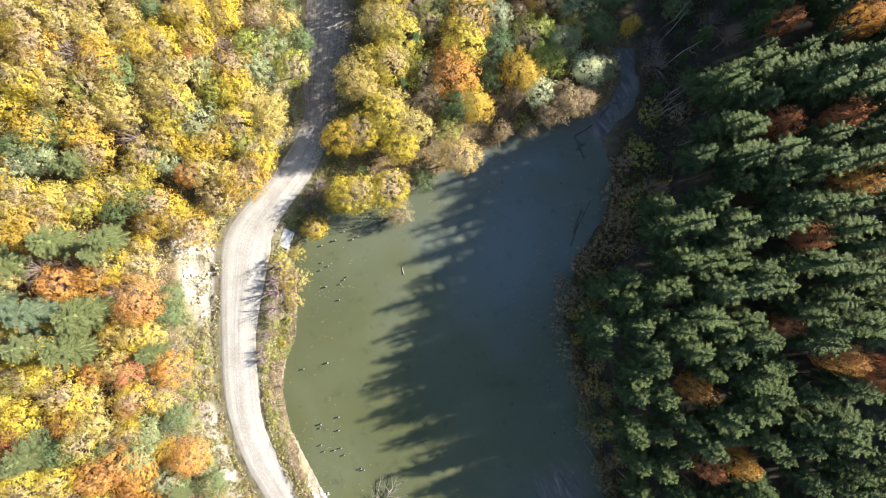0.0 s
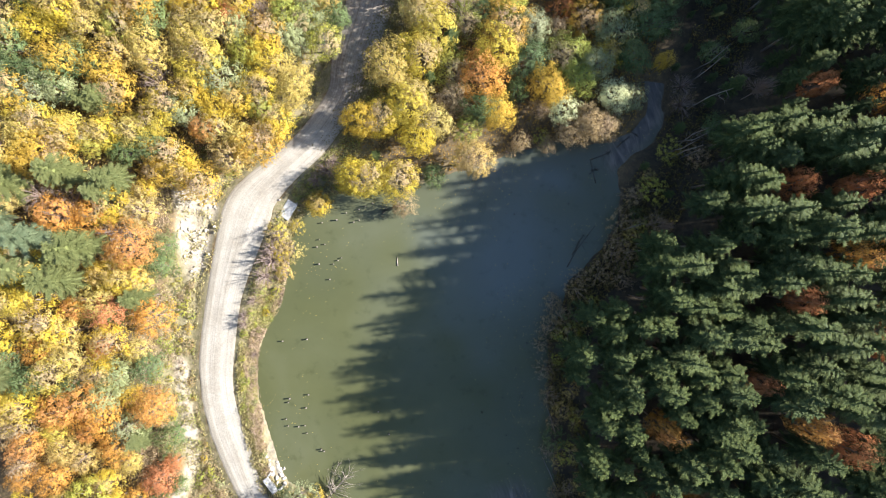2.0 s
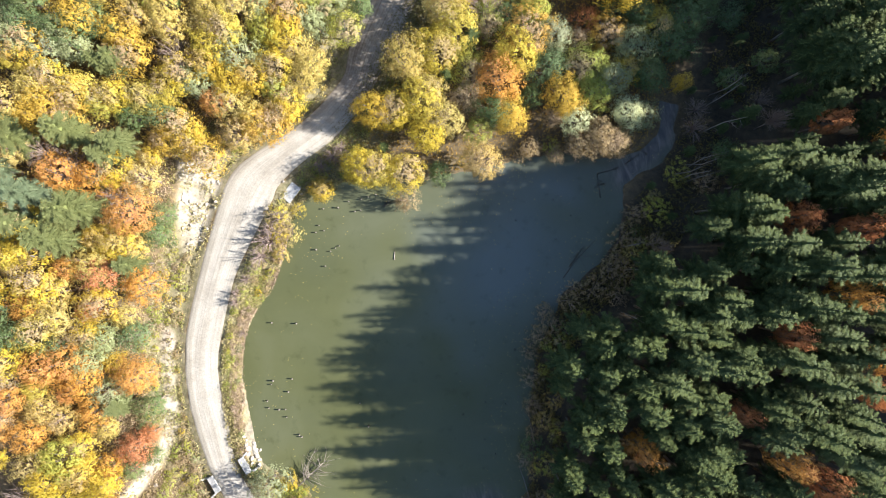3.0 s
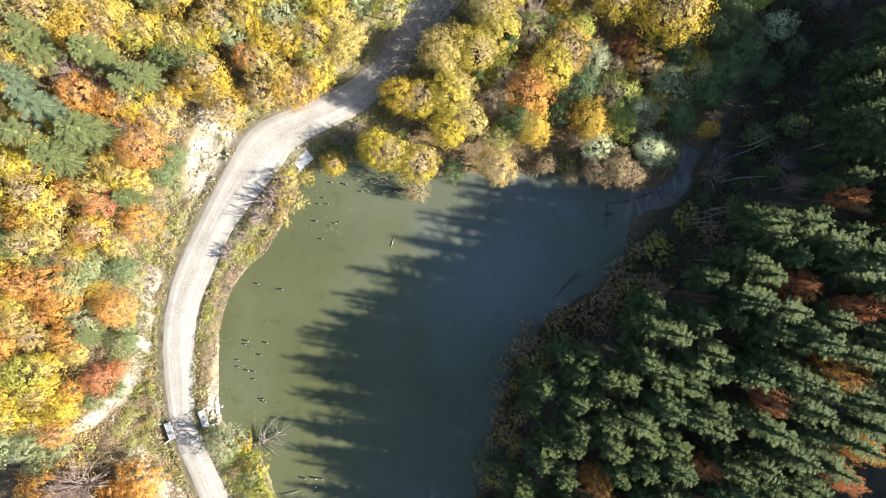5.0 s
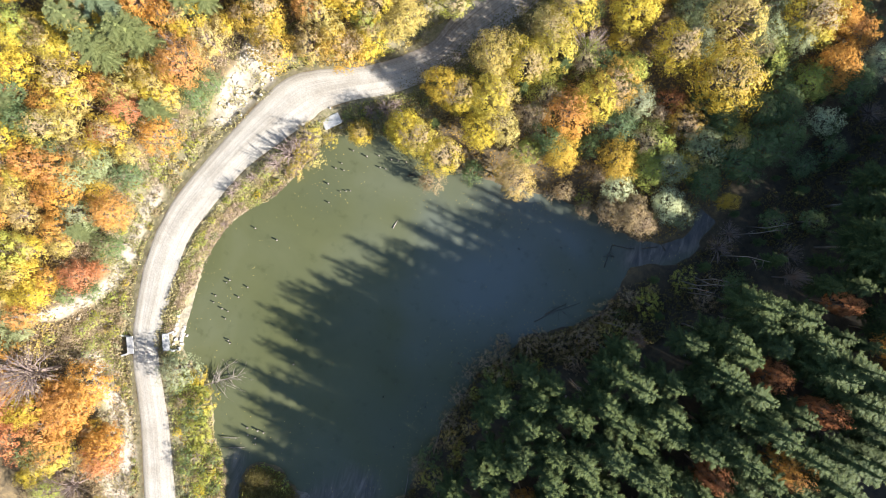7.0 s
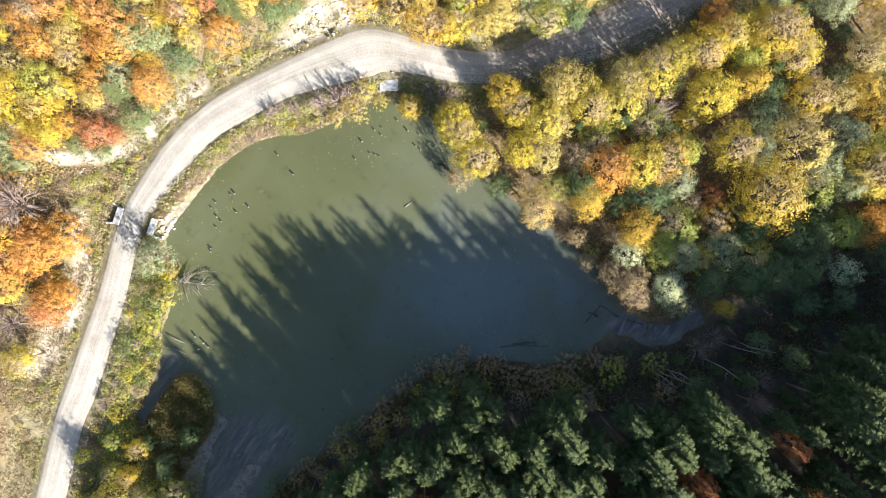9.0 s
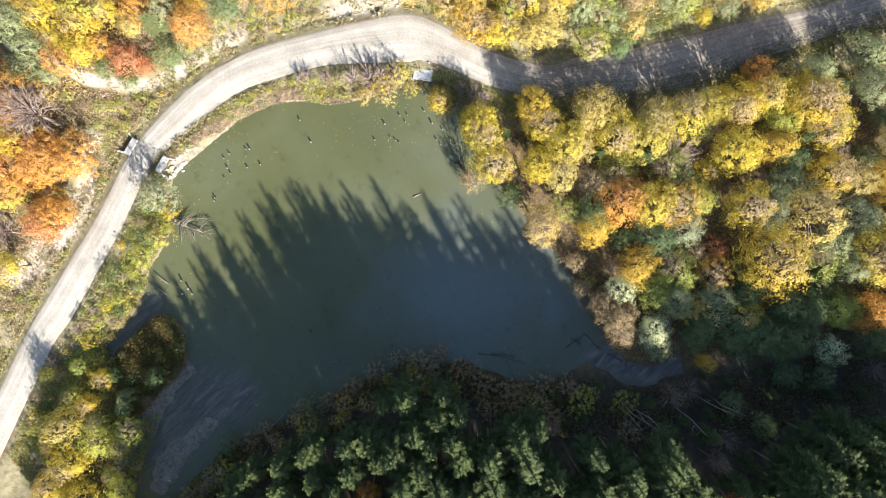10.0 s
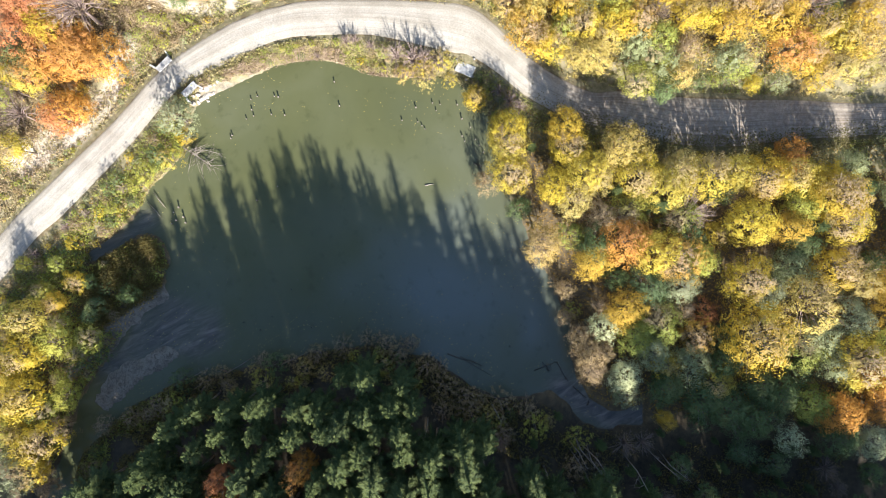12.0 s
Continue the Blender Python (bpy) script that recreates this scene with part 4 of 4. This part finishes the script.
fill("verge", 1.0, verge_ok, ["olive", "olive", "brown", "olive", "yellow", "sage", "brown", "green"], (0.7, 1.5), 45000, like=0.0)
fill("shrub", 1.8, clearing_ok, ["olive", "brown", "olive", "gold"], (1.2, 2.2), 3000, like=0.0)


# ---- undergrowth, grass and reeds ----
def carpet(name, label, category, mask, density, length, width, mat, low, high, up, seed, stretch=1.0, box=(-70, 62, -74, 74)):
    """Countless small leaves or blades over the ground where mask allows."""
    rng = np.random.default_rng(seed)
    x0, x1, y0, y1 = box
    n = int((x1 - x0) * (y1 - y0) * density)
    x, y = rng.uniform(x0, x1, n), rng.uniform(y0, y1, n)
    keep = rng.uniform(0, 1, n) < mask(x, y)
    x, y = x[keep], y[keep]
    z = land(x, y)[0]
    p = np.stack([x, y, z + rng.uniform(low, high, len(x)) * (0.4 + rolling(x, y, 2.5, seed))], 1)
    nor = rng.normal(size=p.shape) * np.array([stretch, stretch, 0.5]) + np.array([0, 0, up])
    tagged(new(name, leaves(name, p, nor, length, width, mat, rng)), label, category, kind="stuff")


def verge_mask(x, y):
    off, side = road_gap(x, y)
    d = outside(POND, x, y)
    bank = (side < 0) & (off > 0.0) & (d > -0.1) & (off < 7)
    slope = (side > 0) & (off > 0.1) & (off < 9.5)
    return smooth(-0.1, 1.0, off) * (bank * 1.0 + slope * (0.75 - 0.5 * smooth(3, 7, off) * (y < 12))) * (outside(SCAR, x, y) > 0.3) * smooth(0.25, 0.5, rolling(x, y, 2.2, 41) * 0.6 + rolling(x, y, 0.9, 42) * 0.4) * in_view(x, y, 76)


def herb_mask(x, y):
    return verge_mask(x, y) * (rolling(x, y, 4.5, 43) > 0.5) * 0.8


def reed_mask(x, y):
    d = outside(POND, x, y)
    off, side = road_gap(x, y)
    return (np.abs(d - 0.35) < 0.75 + 0.8 * (rolling(x, y, 2, 46) - 0.5)) * (side < 0) * (x < -12) * (y < -3) * (y > -42) * smooth(0.3, 0.55, 0.5 * rolling(x, y, 3.1, 47) + 0.5 * rolling(x, y, 1.0, 48))


def hill_mask(x, y):
    off, side = road_gap(x, y)
    low = np.where(y < -20, 8.0, np.where(y < 12, 6.5, 2.5))
    return (side > 0) * smooth(0, 3, off - low) * (outside(SCAR, x, y) > 1) * in_view(x, y, 66)


def dry_mask(x, y):
    off, side = road_gap(x, y)
    return (side > 0) * (off > 2) * (off < 13) * (y < 14) * smooth(0.35, 0.6, rolling(x, y, 3, 51)) * in_view(x, y, 72) * (outside(SCAR, x, y) > 0.5)


def wood_mask(x, y):
    off, side = road_gap(x, y)
    return (side < 0) * (off > 1.0) * (outside(POND, x, y) > 0.3) * ((y > 6) | (y < -43)) * (east_gap(x, y) < -9) * in_view(x, y, 76)


carpet("verge_grass", "olive and straw-coloured grass along the road and bank", "grass", verge_mask, 46, 0.2, 0.07, GRASS, 0.03, 0.4, 0.35, 61)
carpet("verge_herbs", "green weeds and low herbs on the road verges", "weeds", herb_mask, 44, 0.11, 0.075, LEAF["olive"], 0.1, 0.7, 0.8, 62)
carpet("reeds", "dry pinkish-brown broken reeds at the water's edge", "reeds", reed_mask, 170, 0.34, 0.055, REED, 0.05, 0.6, 0.25, 63, box=(-28, -12, -40, 0))
carpet("hill_undergrowth", "yellow and tan undergrowth below the trees of the slope", "undergrowth", hill_mask, 14, 0.24, 0.13, LEAF["gold"], 0.3, 2.6, 0.6, 64, box=(-64, 8, -72, 72))
carpet("dry_grass", "dry pale grass and stems at the foot of the slope", "grass", dry_mask, 22, 0.26, 0.05, REED, 0.05, 0.5, 0.4, 65, box=(-50, 8, -74, 14))
carpet("fallen_leaves", "fallen leaves on the floor of the wood", "fallen leaves", wood_mask, 7, 0.15, 0.11, LITTER_LEAF, 0.01, 0.06, 2.0, 66)


def litter_mask(x, y):
    off, side = road_gap(x, y)
    return (side < 0) * smooth(-3.4, 0.0, off) * (off < 1.5) * smooth(11, 20, y) * in_view(x, y, 78) * (0.4 + 0.6 * rolling(x, y, 2, 96))


carpet("road_litter", "brown fallen leaves drifted along the road edge", "fallen leaves", litter_mask, 60, 0.11, 0.08, BRACKEN, 0.2, 0.22, 2.5, 71, box=(-26, -8, 10, 74))


def scar_mask(x, y):
    return (outside(SCAR, x, y) < 0.8) * smooth(0.4, 0.65, rolling(x, y, 1.6, 97))


def flat_mask(x, y):
    off, side = road_gap(x, y)
    return (side < 0) * (off > 2) * (outside(POND, x, y) > 0.2) * (east_gap(x, y) < 0) * (y < -42) * in_view(x, y, 72) * smooth(0.2, 0.5, rolling(x, y, 2.5, 98))


carpet("scar_weeds", "sparse straw-coloured weeds on the bare cutting", "weeds", scar_mask, 26, 0.2, 0.07, GRASS, 0.03, 0.3, 0.4, 68, box=(-44, -32, -15, 5))
carpet("flat_weeds", "low olive-brown weeds on the flat beside the inlet", "weeds", flat_mask, 34, 0.22, 0.09, LEAF["olive"], 0.1, 0.9, 0.6, 69, box=(-20, 45, -72, -41))


def clearing_mask(x, y):
    off, side = road_gap(x, y)
    bare_ground = np.minimum(along(TRAIL, x, y)[0], along(BARE_BANK, x, y)[0])
    return (side > 0) * (off > 0.8) * (off < 15) * (y < -28) * in_view(x, y, 82) * smooth(0.9, 2.2, bare_ground) * smooth(0.15, 0.45, rolling(x, y, 2.2, 99))


carpet("clearing_weeds", "tall dry brown and straw weeds on the clearing above the road", "weeds", clearing_mask, 40, 0.2, 0.07, LEAF["brown"], 0.1, 0.8, 0.6, 74, box=(-45, 20, -82, -28))


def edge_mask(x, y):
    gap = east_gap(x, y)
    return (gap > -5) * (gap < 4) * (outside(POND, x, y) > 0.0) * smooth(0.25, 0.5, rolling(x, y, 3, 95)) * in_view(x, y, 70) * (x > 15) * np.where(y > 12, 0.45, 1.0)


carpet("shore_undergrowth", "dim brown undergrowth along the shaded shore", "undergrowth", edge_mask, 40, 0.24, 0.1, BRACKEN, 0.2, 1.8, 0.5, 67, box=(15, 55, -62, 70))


def bank_mask(x, y):
    d = outside(POND, x, y)
    return (d > -0.2) * (d < 2.4) * (x < -1) * (y < 7) * (y > -52) * smooth(0.1, 0.35, rolling(x, y, 1.3, 53))


carpet("bank_grass", "matted straw and olive grass on the pond bank", "grass", bank_mask, 60, 0.24, 0.06, GRASS, 0.02, 0.35, 0.4, 70, box=(-30, -1, -52, 7))


def mound_mask(x, y):
    return smooth(0.6, -0.8, outside(MOUND, x, y)) * (outside(POND, x, y) > -0.1) * smooth(0.1, 0.4, rolling(x, y, 1.8, 54))


carpet("brush_mound", "dense dim olive-brown brush on the spit beside the inlet", "brush", mound_mask, 230, 0.22, 0.055, BRACKEN, 0.2, 1.7, 0.3, 73, box=(2, 20, -58, -43))


def leaf_mask(x, y):
    return (outside(POND, x, y) < -0.3) * (0.25 + 0.75 * (rolling(x, y, 6, 71) > 0.55)) * smooth(-14, -2, outside(POND, x, y))


def floating(seed):
    rng = np.random.default_rng(seed)
    x, y = rng.uniform(-27, 30, 6500), rng.uniform(-48, 30, 6500)
    keep = rng.uniform(0, 1, 6500) < leaf_mask(x, y) * 0.6
    x, y = x[keep], y[keep]
    p = np.stack([x, y, np.full(len(x), 0.012)], 1)
    me = leaves("floating_leaves", p, np.tile([0.0, 0.0, 1.0], (len(x), 1)) + rng.normal(size=p.shape) * 0.02, 0.075, 0.055, LEAF["gold"], rng)
    tagged(new("floating_leaves", me), "small yellow leaves floating on the pond", "fallen leaves", kind="stuff")


floating(72)


def debris_mask(x, y):
    d = outside(POND, x, y)
    return (d < -0.4) * (x > 2) * (0.2 + 0.8 * smooth(0.45, 0.7, rolling(x, y, 5, 74))) * smooth(-16, -3, d)


def debris(seed):
    rng = np.random.default_rng(seed)
    x, y = rng.uniform(0, 30, 3200), rng.uniform(-54, 28, 3200)
    keep = rng.uniform(0, 1, 3200) < debris_mask(x, y) * 0.8
    p = np.stack([x[keep], y[keep], np.full(keep.sum(), 0.014)], 1)
    me = leaves("floating_debris", p, np.tile([0.0, 0.0, 1.0], (len(p), 1)) + rng.normal(size=p.shape) * 0.05, 0.12, 0.07, WET_WOOD, rng)
    tagged(new("floating_debris", me), "dark twigs and rotten leaves floating in the shaded water", "debris", kind="stuff")


debris(75)


def far_wood():
    """Woods that carry on past the near slopes, thinner in detail."""
    rng = np.random.default_rng(81)
    for name, label, region, kind, tall, count in (("far_spruce_wood", "dark spruce wood covering the far slopes", 1, "needle", 15, 900), ("far_autumn_wood", "yellow and orange autumn wood covering the far slopes", 0, "gold", 8, 900)):
        a, r = rng.uniform(0, 6.283, count * 3), rng.uniform(70, 190, count * 3)
        x, y = 2 + r * np.cos(a), r * np.sin(a)
        off, side = road_gap(x, y)
        gap = east_gap(x, y)
        keep = (gap > 2) & (outside(POND, x, y) > 3) if region else (side > 0) & (off > 6)
        if not region:
            keep |= (side < 0) & (off > 5) & (gap < -4) & (r > 84)
        keep &= (r > 84) | ((x > 64) & (r > 76) if region else (r > 84))
        x, y = x[keep][:count], y[keep][:count]
        z = land(x, y)[0]
        pts, nor = [], []
        for px_, py_, pz_ in zip(x, y, z):
            n = 60
            u = rng.uniform(0, 1, n)
            w = rng.uniform(0, 6.283, n)
            h = tall * rng.uniform(0.8, 1.15)
            rad = (2.2 * (1 - u) + 0.1) if region else 2.8 * np.sqrt(np.clip(1 - (2 * u - 1) ** 2, 0, 1))
            zz = pz_ + h * ((0.2 + 0.8 * u) if region else (0.35 + 0.65 * u))
            pts.append(np.stack([px_ + rad * np.cos(w), py_ + rad * np.sin(w), zz], 1))
            nor.append(np.stack([np.cos(w), np.sin(w), np.full(n, 0.8)], 1) + rng.normal(size=(n, 3)) * 0.4)
        me = leaves(name, np.vstack(pts), np.vstack(nor), 0.95, 0.7, LEAF[kind], rng)
        tagged(new(name, me), label, "wood", kind="stuff")


far_wood()


# ---- culvert, slab and stones ----
def box_mesh(name, size, mat, bevel=0.03, rough=0.0, seed=0):
    bm = bmesh.new()
    bmesh.ops.create_cube(bm, size=1.0)
    bmesh.ops.scale(bm, vec=size, verts=bm.verts)
    bmesh.ops.bevel(bm, geom=bm.edges[:], offset=bevel, segments=2, affect="EDGES")
    rng = random.Random(seed)
    for v in bm.verts:
        v.co += Vector((rng.uniform(-1, 1), rng.uniform(-1, 1), rng.uniform(-1, 1))) * rough
    return mesh_of(bm, name, mat, True)


def culvert(x, y, turn, wings, label):
    """Concrete head of a culvert: parapet slab, wall below, splayed wings and the dark pipe mouth. Local +y points away from the road."""
    head = tagged(new("culvert_headwall"), label, "culvert")
    head.matrix_basis = pose(x, y, ROAD_Z, 0, 0, turn)
    cap = part("parapet", box_mesh("parapet", (2.7, 0.95, 0.34), CONCRETE, 0.04, 0.008, 1), head)
    cap.location = (0, 0, 0.32)
    wall = part("wall", box_mesh("wall", (2.6, 0.5, 2.6), CONCRETE, 0.03, 0.006, 2), head)
    wall.location = (0, 0.1, -1.15)
    for s in (-1, 1):
        wing = part("wing_wall", box_mesh("wing_wall", (0.28, wings, 2.0), CONCRETE, 0.03, 0.006, 3), head)
        wing.matrix_basis = pose(s * 1.3 + s * 0.12 * wings, 0.4 + wings * 0.46, -0.85, 0, 0, -s * 14)
    bm = bmesh.new()
    bmesh.ops.create_circle(bm, cap_ends=False, segments=20, radius=0.55)
    ring = bm.edges[:]
    out = bmesh.ops.extrude_edge_only(bm, edges=ring)
    for v in (e for e in out["geom"] if isinstance(e, bmesh.types.BMVert)):
        v.co.z -= 0.5
    bmesh.ops.contextual_create(bm, geom=[e for e in bm.edges if e.is_boundary and all(v.co.z < -0.4 for v in e.verts)])
    pipe = part("pipe", mesh_of(bm, "pipe", DARK_HOLE), head, "dark culvert pipe mouth")
    pipe.matrix_basis = pose(0, 0.62, -1.4, -90, 0, 0)


culvert(-23.1, -44.9, 137, 1.3, "weathered pale concrete culvert headwall beside the road")
culvert(-19.4, -40.8, -43, 0.7, "weathered pale concrete culvert headwall above the pond")

slab = tagged(new("concrete_slab", box_mesh("concrete_slab", (2.9, 1.7, 0.4), CONCRETE, 0.05, 0.02, 5)), "pale broken concrete slab lying on the pond bank", "slab")
slab.matrix_basis = pose(-24.4, 1.6, height(-24.4, 1.6) + 0.32, 4, -5, 68)


def boulder(seed, size, flat=0.7):
    bm = bmesh.new()
    bmesh.ops.create_icosphere(bm, subdivisions=2, radius=size)
    off = Vector((seed * 3.1, seed * 1.7, 0))
    for v in bm.verts:
        v.co *= 1 + 0.45 * (noise.noise(v.co / size * 1.2 + off)) + 0.15 * noise.noise(v.co / size * 3 + off)
        v.co.z *= flat
    return mesh_of(bm, "boulder", ROCK, True)


stones = [boulder(k, 0.42) for k in range(5)]


def lay_stones(spots, label, group):
    for k, (x, y, s) in enumerate(spots):
        ob = tagged(new("boulder", stones[k % 5]), label, "boulder", group=group)
        ob.matrix_basis = Matrix.LocRotScale((x, y, max(height(x, y), -0.2) + 0.12 * s), Euler((0.3 * k, 0.2 * k, 1.3 * k)), (s, s * 0.85, s))


lay_stones([(-19.9, -38.6, 1.2), (-19.2, -38.3, 1.0), (-18.8, -38.9, 1.3), (-19.6, -39.3, 1.1), (-18.4, -39.6, 1.2), (-17.9, -40.1, 0.9), (-18.9, -39.9, 1.0), (-20.3, -38.0, 0.9),
            (-20.5, -37.4, 0.7), (-18.2, -38.7, 0.8), (-17.6, -40.8, 1.1), (-19.4, -37.8, 0.8), (-21.0, -36.9, 0.7), (-18.6, -40.6, 0.8)],
           "pale rough stone of the culvert's outfall", "stones at the culvert")
lay_stones([(-36.6, 1.6, 0.9), (-36.2, -1.6, 0.7), (-36.4, -0.2, 0.6), (-37.0, 0.6, 0.7)], "pale stone in the bare cutting", "stones in the cutting")
cut = random.Random(17)
rubble = []
while len(rubble) < 46:
    x, y = cut.uniform(-41, -34.5), cut.uniform(-12.4, 3)
    if float(outside(SCAR, np.array([x]), np.array([y]))[0]) < 0.1:
        rubble.append((x, y, cut.uniform(0.22, 0.75)))
lay_stones(rubble, "pale rubble stone on the bare cutting", "stones in the cutting")
lay_stones([(-25.6, 0.2, 0.6), (-23.4, 2.8, 0.7), (-23.0, 1.9, 0.6), (-25.9, 2.9, 0.5), (-31.0, -46.4, 0.8), (-30.2, -44.8, 0.6), (-28.4, -41.2, 0.7)], "pale loose stone beside the road", "loose stones")


# ---- dead wood ----
def dead_tree(name, base, tip, thick, boughs, label, mat, seed, spread=0.6, category="dead tree"):
    rng = np.random.default_rng(seed)
    b, t = np.array(base, float), np.array(tip, float)
    sticks = Sticks(6)
    bow = rng.normal(size=3) * np.linalg.norm(t - b) * 0.03
    sticks.limb([tuple(b), tuple((b + t) / 2 + bow), tuple(t)], [thick, thick * 0.7, thick * 0.18])
    thing = tagged(new(name), label, category)
    part("trunk", sticks.mesh("trunk", mat), thing)
    if boughs:
        for k in range(boughs):
            arms = Sticks(4)
            s = rng.uniform(0.3, 1.0)
            root = b + (t - b) * s
            d = (t - b) / np.linalg.norm(t - b) * 0.6 + rng.normal(size=3) * np.array([1, 1, 0.5]) + np.array([0, 0, 0.15])
            d *= spread * np.linalg.norm(t - b) * rng.uniform(0.3, 0.75) * (1.2 - 0.7 * s) / np.linalg.norm(d)
            arms.limb([tuple(root), tuple(root + d * 0.5 + rng.normal(size=3) * 0.08), tuple(root + d)], [thick * 0.35, thick * 0.22, thick * 0.06])
            for j in range(3):
                r2 = root + d * rng.choice([0.5, 1.0])
                e = d * 0.35 + rng.normal(size=3) * 0.35
                arms.limb([tuple(r2), tuple(r2 + e)], [thick * 0.14, thick * 0.04], 3)
            part("branch", arms.mesh("branch", mat), thing)
    return thing


dead_tree("fallen_tree", (-11.2, -43.0, 0.9), (-7.8, -37.4, 0.5), 0.14, 34, "bleached dead tree fallen into the pond", DEAD, 91, 0.75)
dead_tree("dead_branch", (-10.2, -40.6, 0.3), (-9.8, -36.0, 0.45), 0.07, 14, "bleached dead branch leaning over the water", DEAD, 92, 0.5, "branch")
for k, (x, y, lean_x, lean_y, tall) in enumerate([(33.0, 20.2, 0.9, 0.6, 10), (32.5, 21.2, 1.4, 0.9, 9), (33.4, 22.0, 0.5, 1.1, 10.5), (33.3, 22.9, 1.6, 0.2, 9), (34.3, 20.4, 0.4, 0.4, 8), (34.0, 28.1, 2.6, 1.3, 10),
                                                (33.0, 31.6, 2.0, 2.6, 9), (33.8, 34.2, 1.6, 1.6, 9), (29.5, -2.0, 1.2, -0.4, 8), (28.6, 4.5, 1.9, 0.3, 8), (27.2, 7.6, 1.4, 1.2, 7)]):
    z = height(x, y)
    dead_tree("dead_tree", (x, y, z - 0.2), (x + lean_x, y + lean_y, z + tall), 0.11, 5, "thin bare grey trunk leaning on the shaded slope", DEAD, 100 + k, 0.25)
for k, (x0, y0, x1, y1) in enumerate([(22.3, 14.4, 20.8, 17.9), (20.8, 17.9, 23.6, 19.6), (21.0, 15.6, 22.2, 16.8), (24.6, 20.6, 26.4, 22.8), (25.4, 23.6, 27.4, 23.0), (20.2, 0.6, 23.4, 7.8), (20.6, 2.6, 21.9, 6.2)]):
    dead_tree("sunken_branch", (x0, y0, -0.02), (x1, y1, 0.09), 0.1, 6, "dark waterlogged branch lying in the shallows", WET_WOOD, 120 + k, 0.4, "branch")
for k, (x0, y0, x1, y1) in enumerate([(27.0, -42.4, 23.8, -36.8), (24.6, -34.1, 21.6, -29.7), (22.8, -25.3, 20.2, -20.4), (-1.8, -47.6, 0.6, -45.2), (-3.4, -46.6, -1.0, -44.6)]):
    dead_tree("fallen_pole", (x0, y0, max(height(x0, y0), 0) + 0.25), (x1, y1, max(height(x1, y1), 0) + 0.2), 0.08, 4, "thin bleached pole fallen across the shore", DEAD, 130 + k, 0.2, "branch")
dead_tree("floating_log", (-6.2, -4.0, 0.03), (-6.5, -2.6, 0.05), 0.11, 0, "pale log floating on the pond", DEAD, 141, category="log")
dead_tree("floating_log", (-8.4, 5.2, 0.03), (-5.9, 6.0, 0.04), 0.07, 0, "long pale pole floating on the pond", DEAD, 142, category="log")
dead_tree("root_stump", (-10.1, 3.6, -0.1), (-9.5, 4.3, 0.5), 0.16, 9, "dark root stump standing out of the water", WET_WOOD, 143, 1.6, "stump")


def stump(seed):
    rng = random.Random(seed)
    bm = bmesh.new()
    bmesh.ops.create_cone(bm, cap_ends=True, segments=9, radius1=0.11, radius2=0.08, depth=0.6)
    for v in bm.verts:
        v.co += Vector((rng.uniform(-0.025, 0.025), rng.uniform(-0.025, 0.025), rng.uniform(-0.09, 0.09) * (v.co.z > 0)))
    post = mesh_of(bm, "post", WET_WOOD, True)
    bm = bmesh.new()
    bmesh.ops.create_cone(bm, cap_ends=True, segments=9, radius1=0.125, radius2=0.085, depth=0.09)
    return post, mesh_of(bm, "weathered_top", DEAD, True)


posts = [stump(k) for k in range(4)]
STUMPS_SOUTH = [(-18.7, -31.9), (-19.2, -30.9), (-19.3, -28.2), (-19.2, -27.6), (-17.0, -31.7), (-16.1, -31.4), (-16.4, -28.6), (-15.6, -32.5), (-21.9, -18.9), (-18.2, -17.9), (-16.4, -26.5),
                (-12.9, -34.6), (-12.4, -34.8), (-2.8, -30.3), (-5.1, -27.2), (-1.2, -42.6), (-0.4, -43.4), (0.2, -41.8), (0.8, -42.9), (1.4, -43.6), (1.2, -41.4)]
STUMPS_NORTH = [(-16.2, -5.5), (-15.6, -4.8), (-15.1, -4.3), (-18.4, -5.9), (-19.2, -3.3), (-18.1, -2.7), (-16.3, -8.0), (-19.1, -2.1), (-15.6, 2.8), (-13.8, 3.7), (-11.8, 5.0), (-12.9, 4.4),
                (-19.1, 0.6), (-14.2, 1.6), (-13.4, 2.0), (-16.9, 1.4)]
STUMPS_DEEP = [(13.8, -21.6), (16.9, -21.0), (15.4, -27.3), (17.6, -29.0), (16.5, -31.7), (11.4, -15.0), (15.0, -16.6), (14.7, -8.6), (7.0, 4.5), (10.5, 7.3), (12.2, 2.4), (9.4, 10.6), (15.2, 12.0),
               (17.4, 6.2), (13.6, -2.2), (11.0, -24.4), (8.2, -18.6), (16.0, -12.4), (18.6, 10.4), (5.2, 9.2)]
for spots, scale in ((STUMPS_SOUTH, 1.0), (STUMPS_NORTH, 0.9), (STUMPS_DEEP, 0.8)):
    for k, (x, y) in enumerate(spots):
        post, top = posts[k % 4]
        thing = tagged(new("stump"), "rotten drowned post standing out of the pond" if scale < 0.85 else "drowned stump with a pale weathered top in the pond", "stump", group="stumps in the pond")
        part("post", post, thing)
        if scale > 0.85:
            part("weathered_top", top, thing).location = (0, 0, 0.33)
        s = scale * (0.8 + 0.5 * lattice(k, 3, 5))
        thing.matrix_basis = Matrix.LocRotScale((x, y, 0.1 * s), Euler((0.15 * math.sin(k * 2.1), 0.15 * math.cos(k * 1.7), k)), (s, s, s))
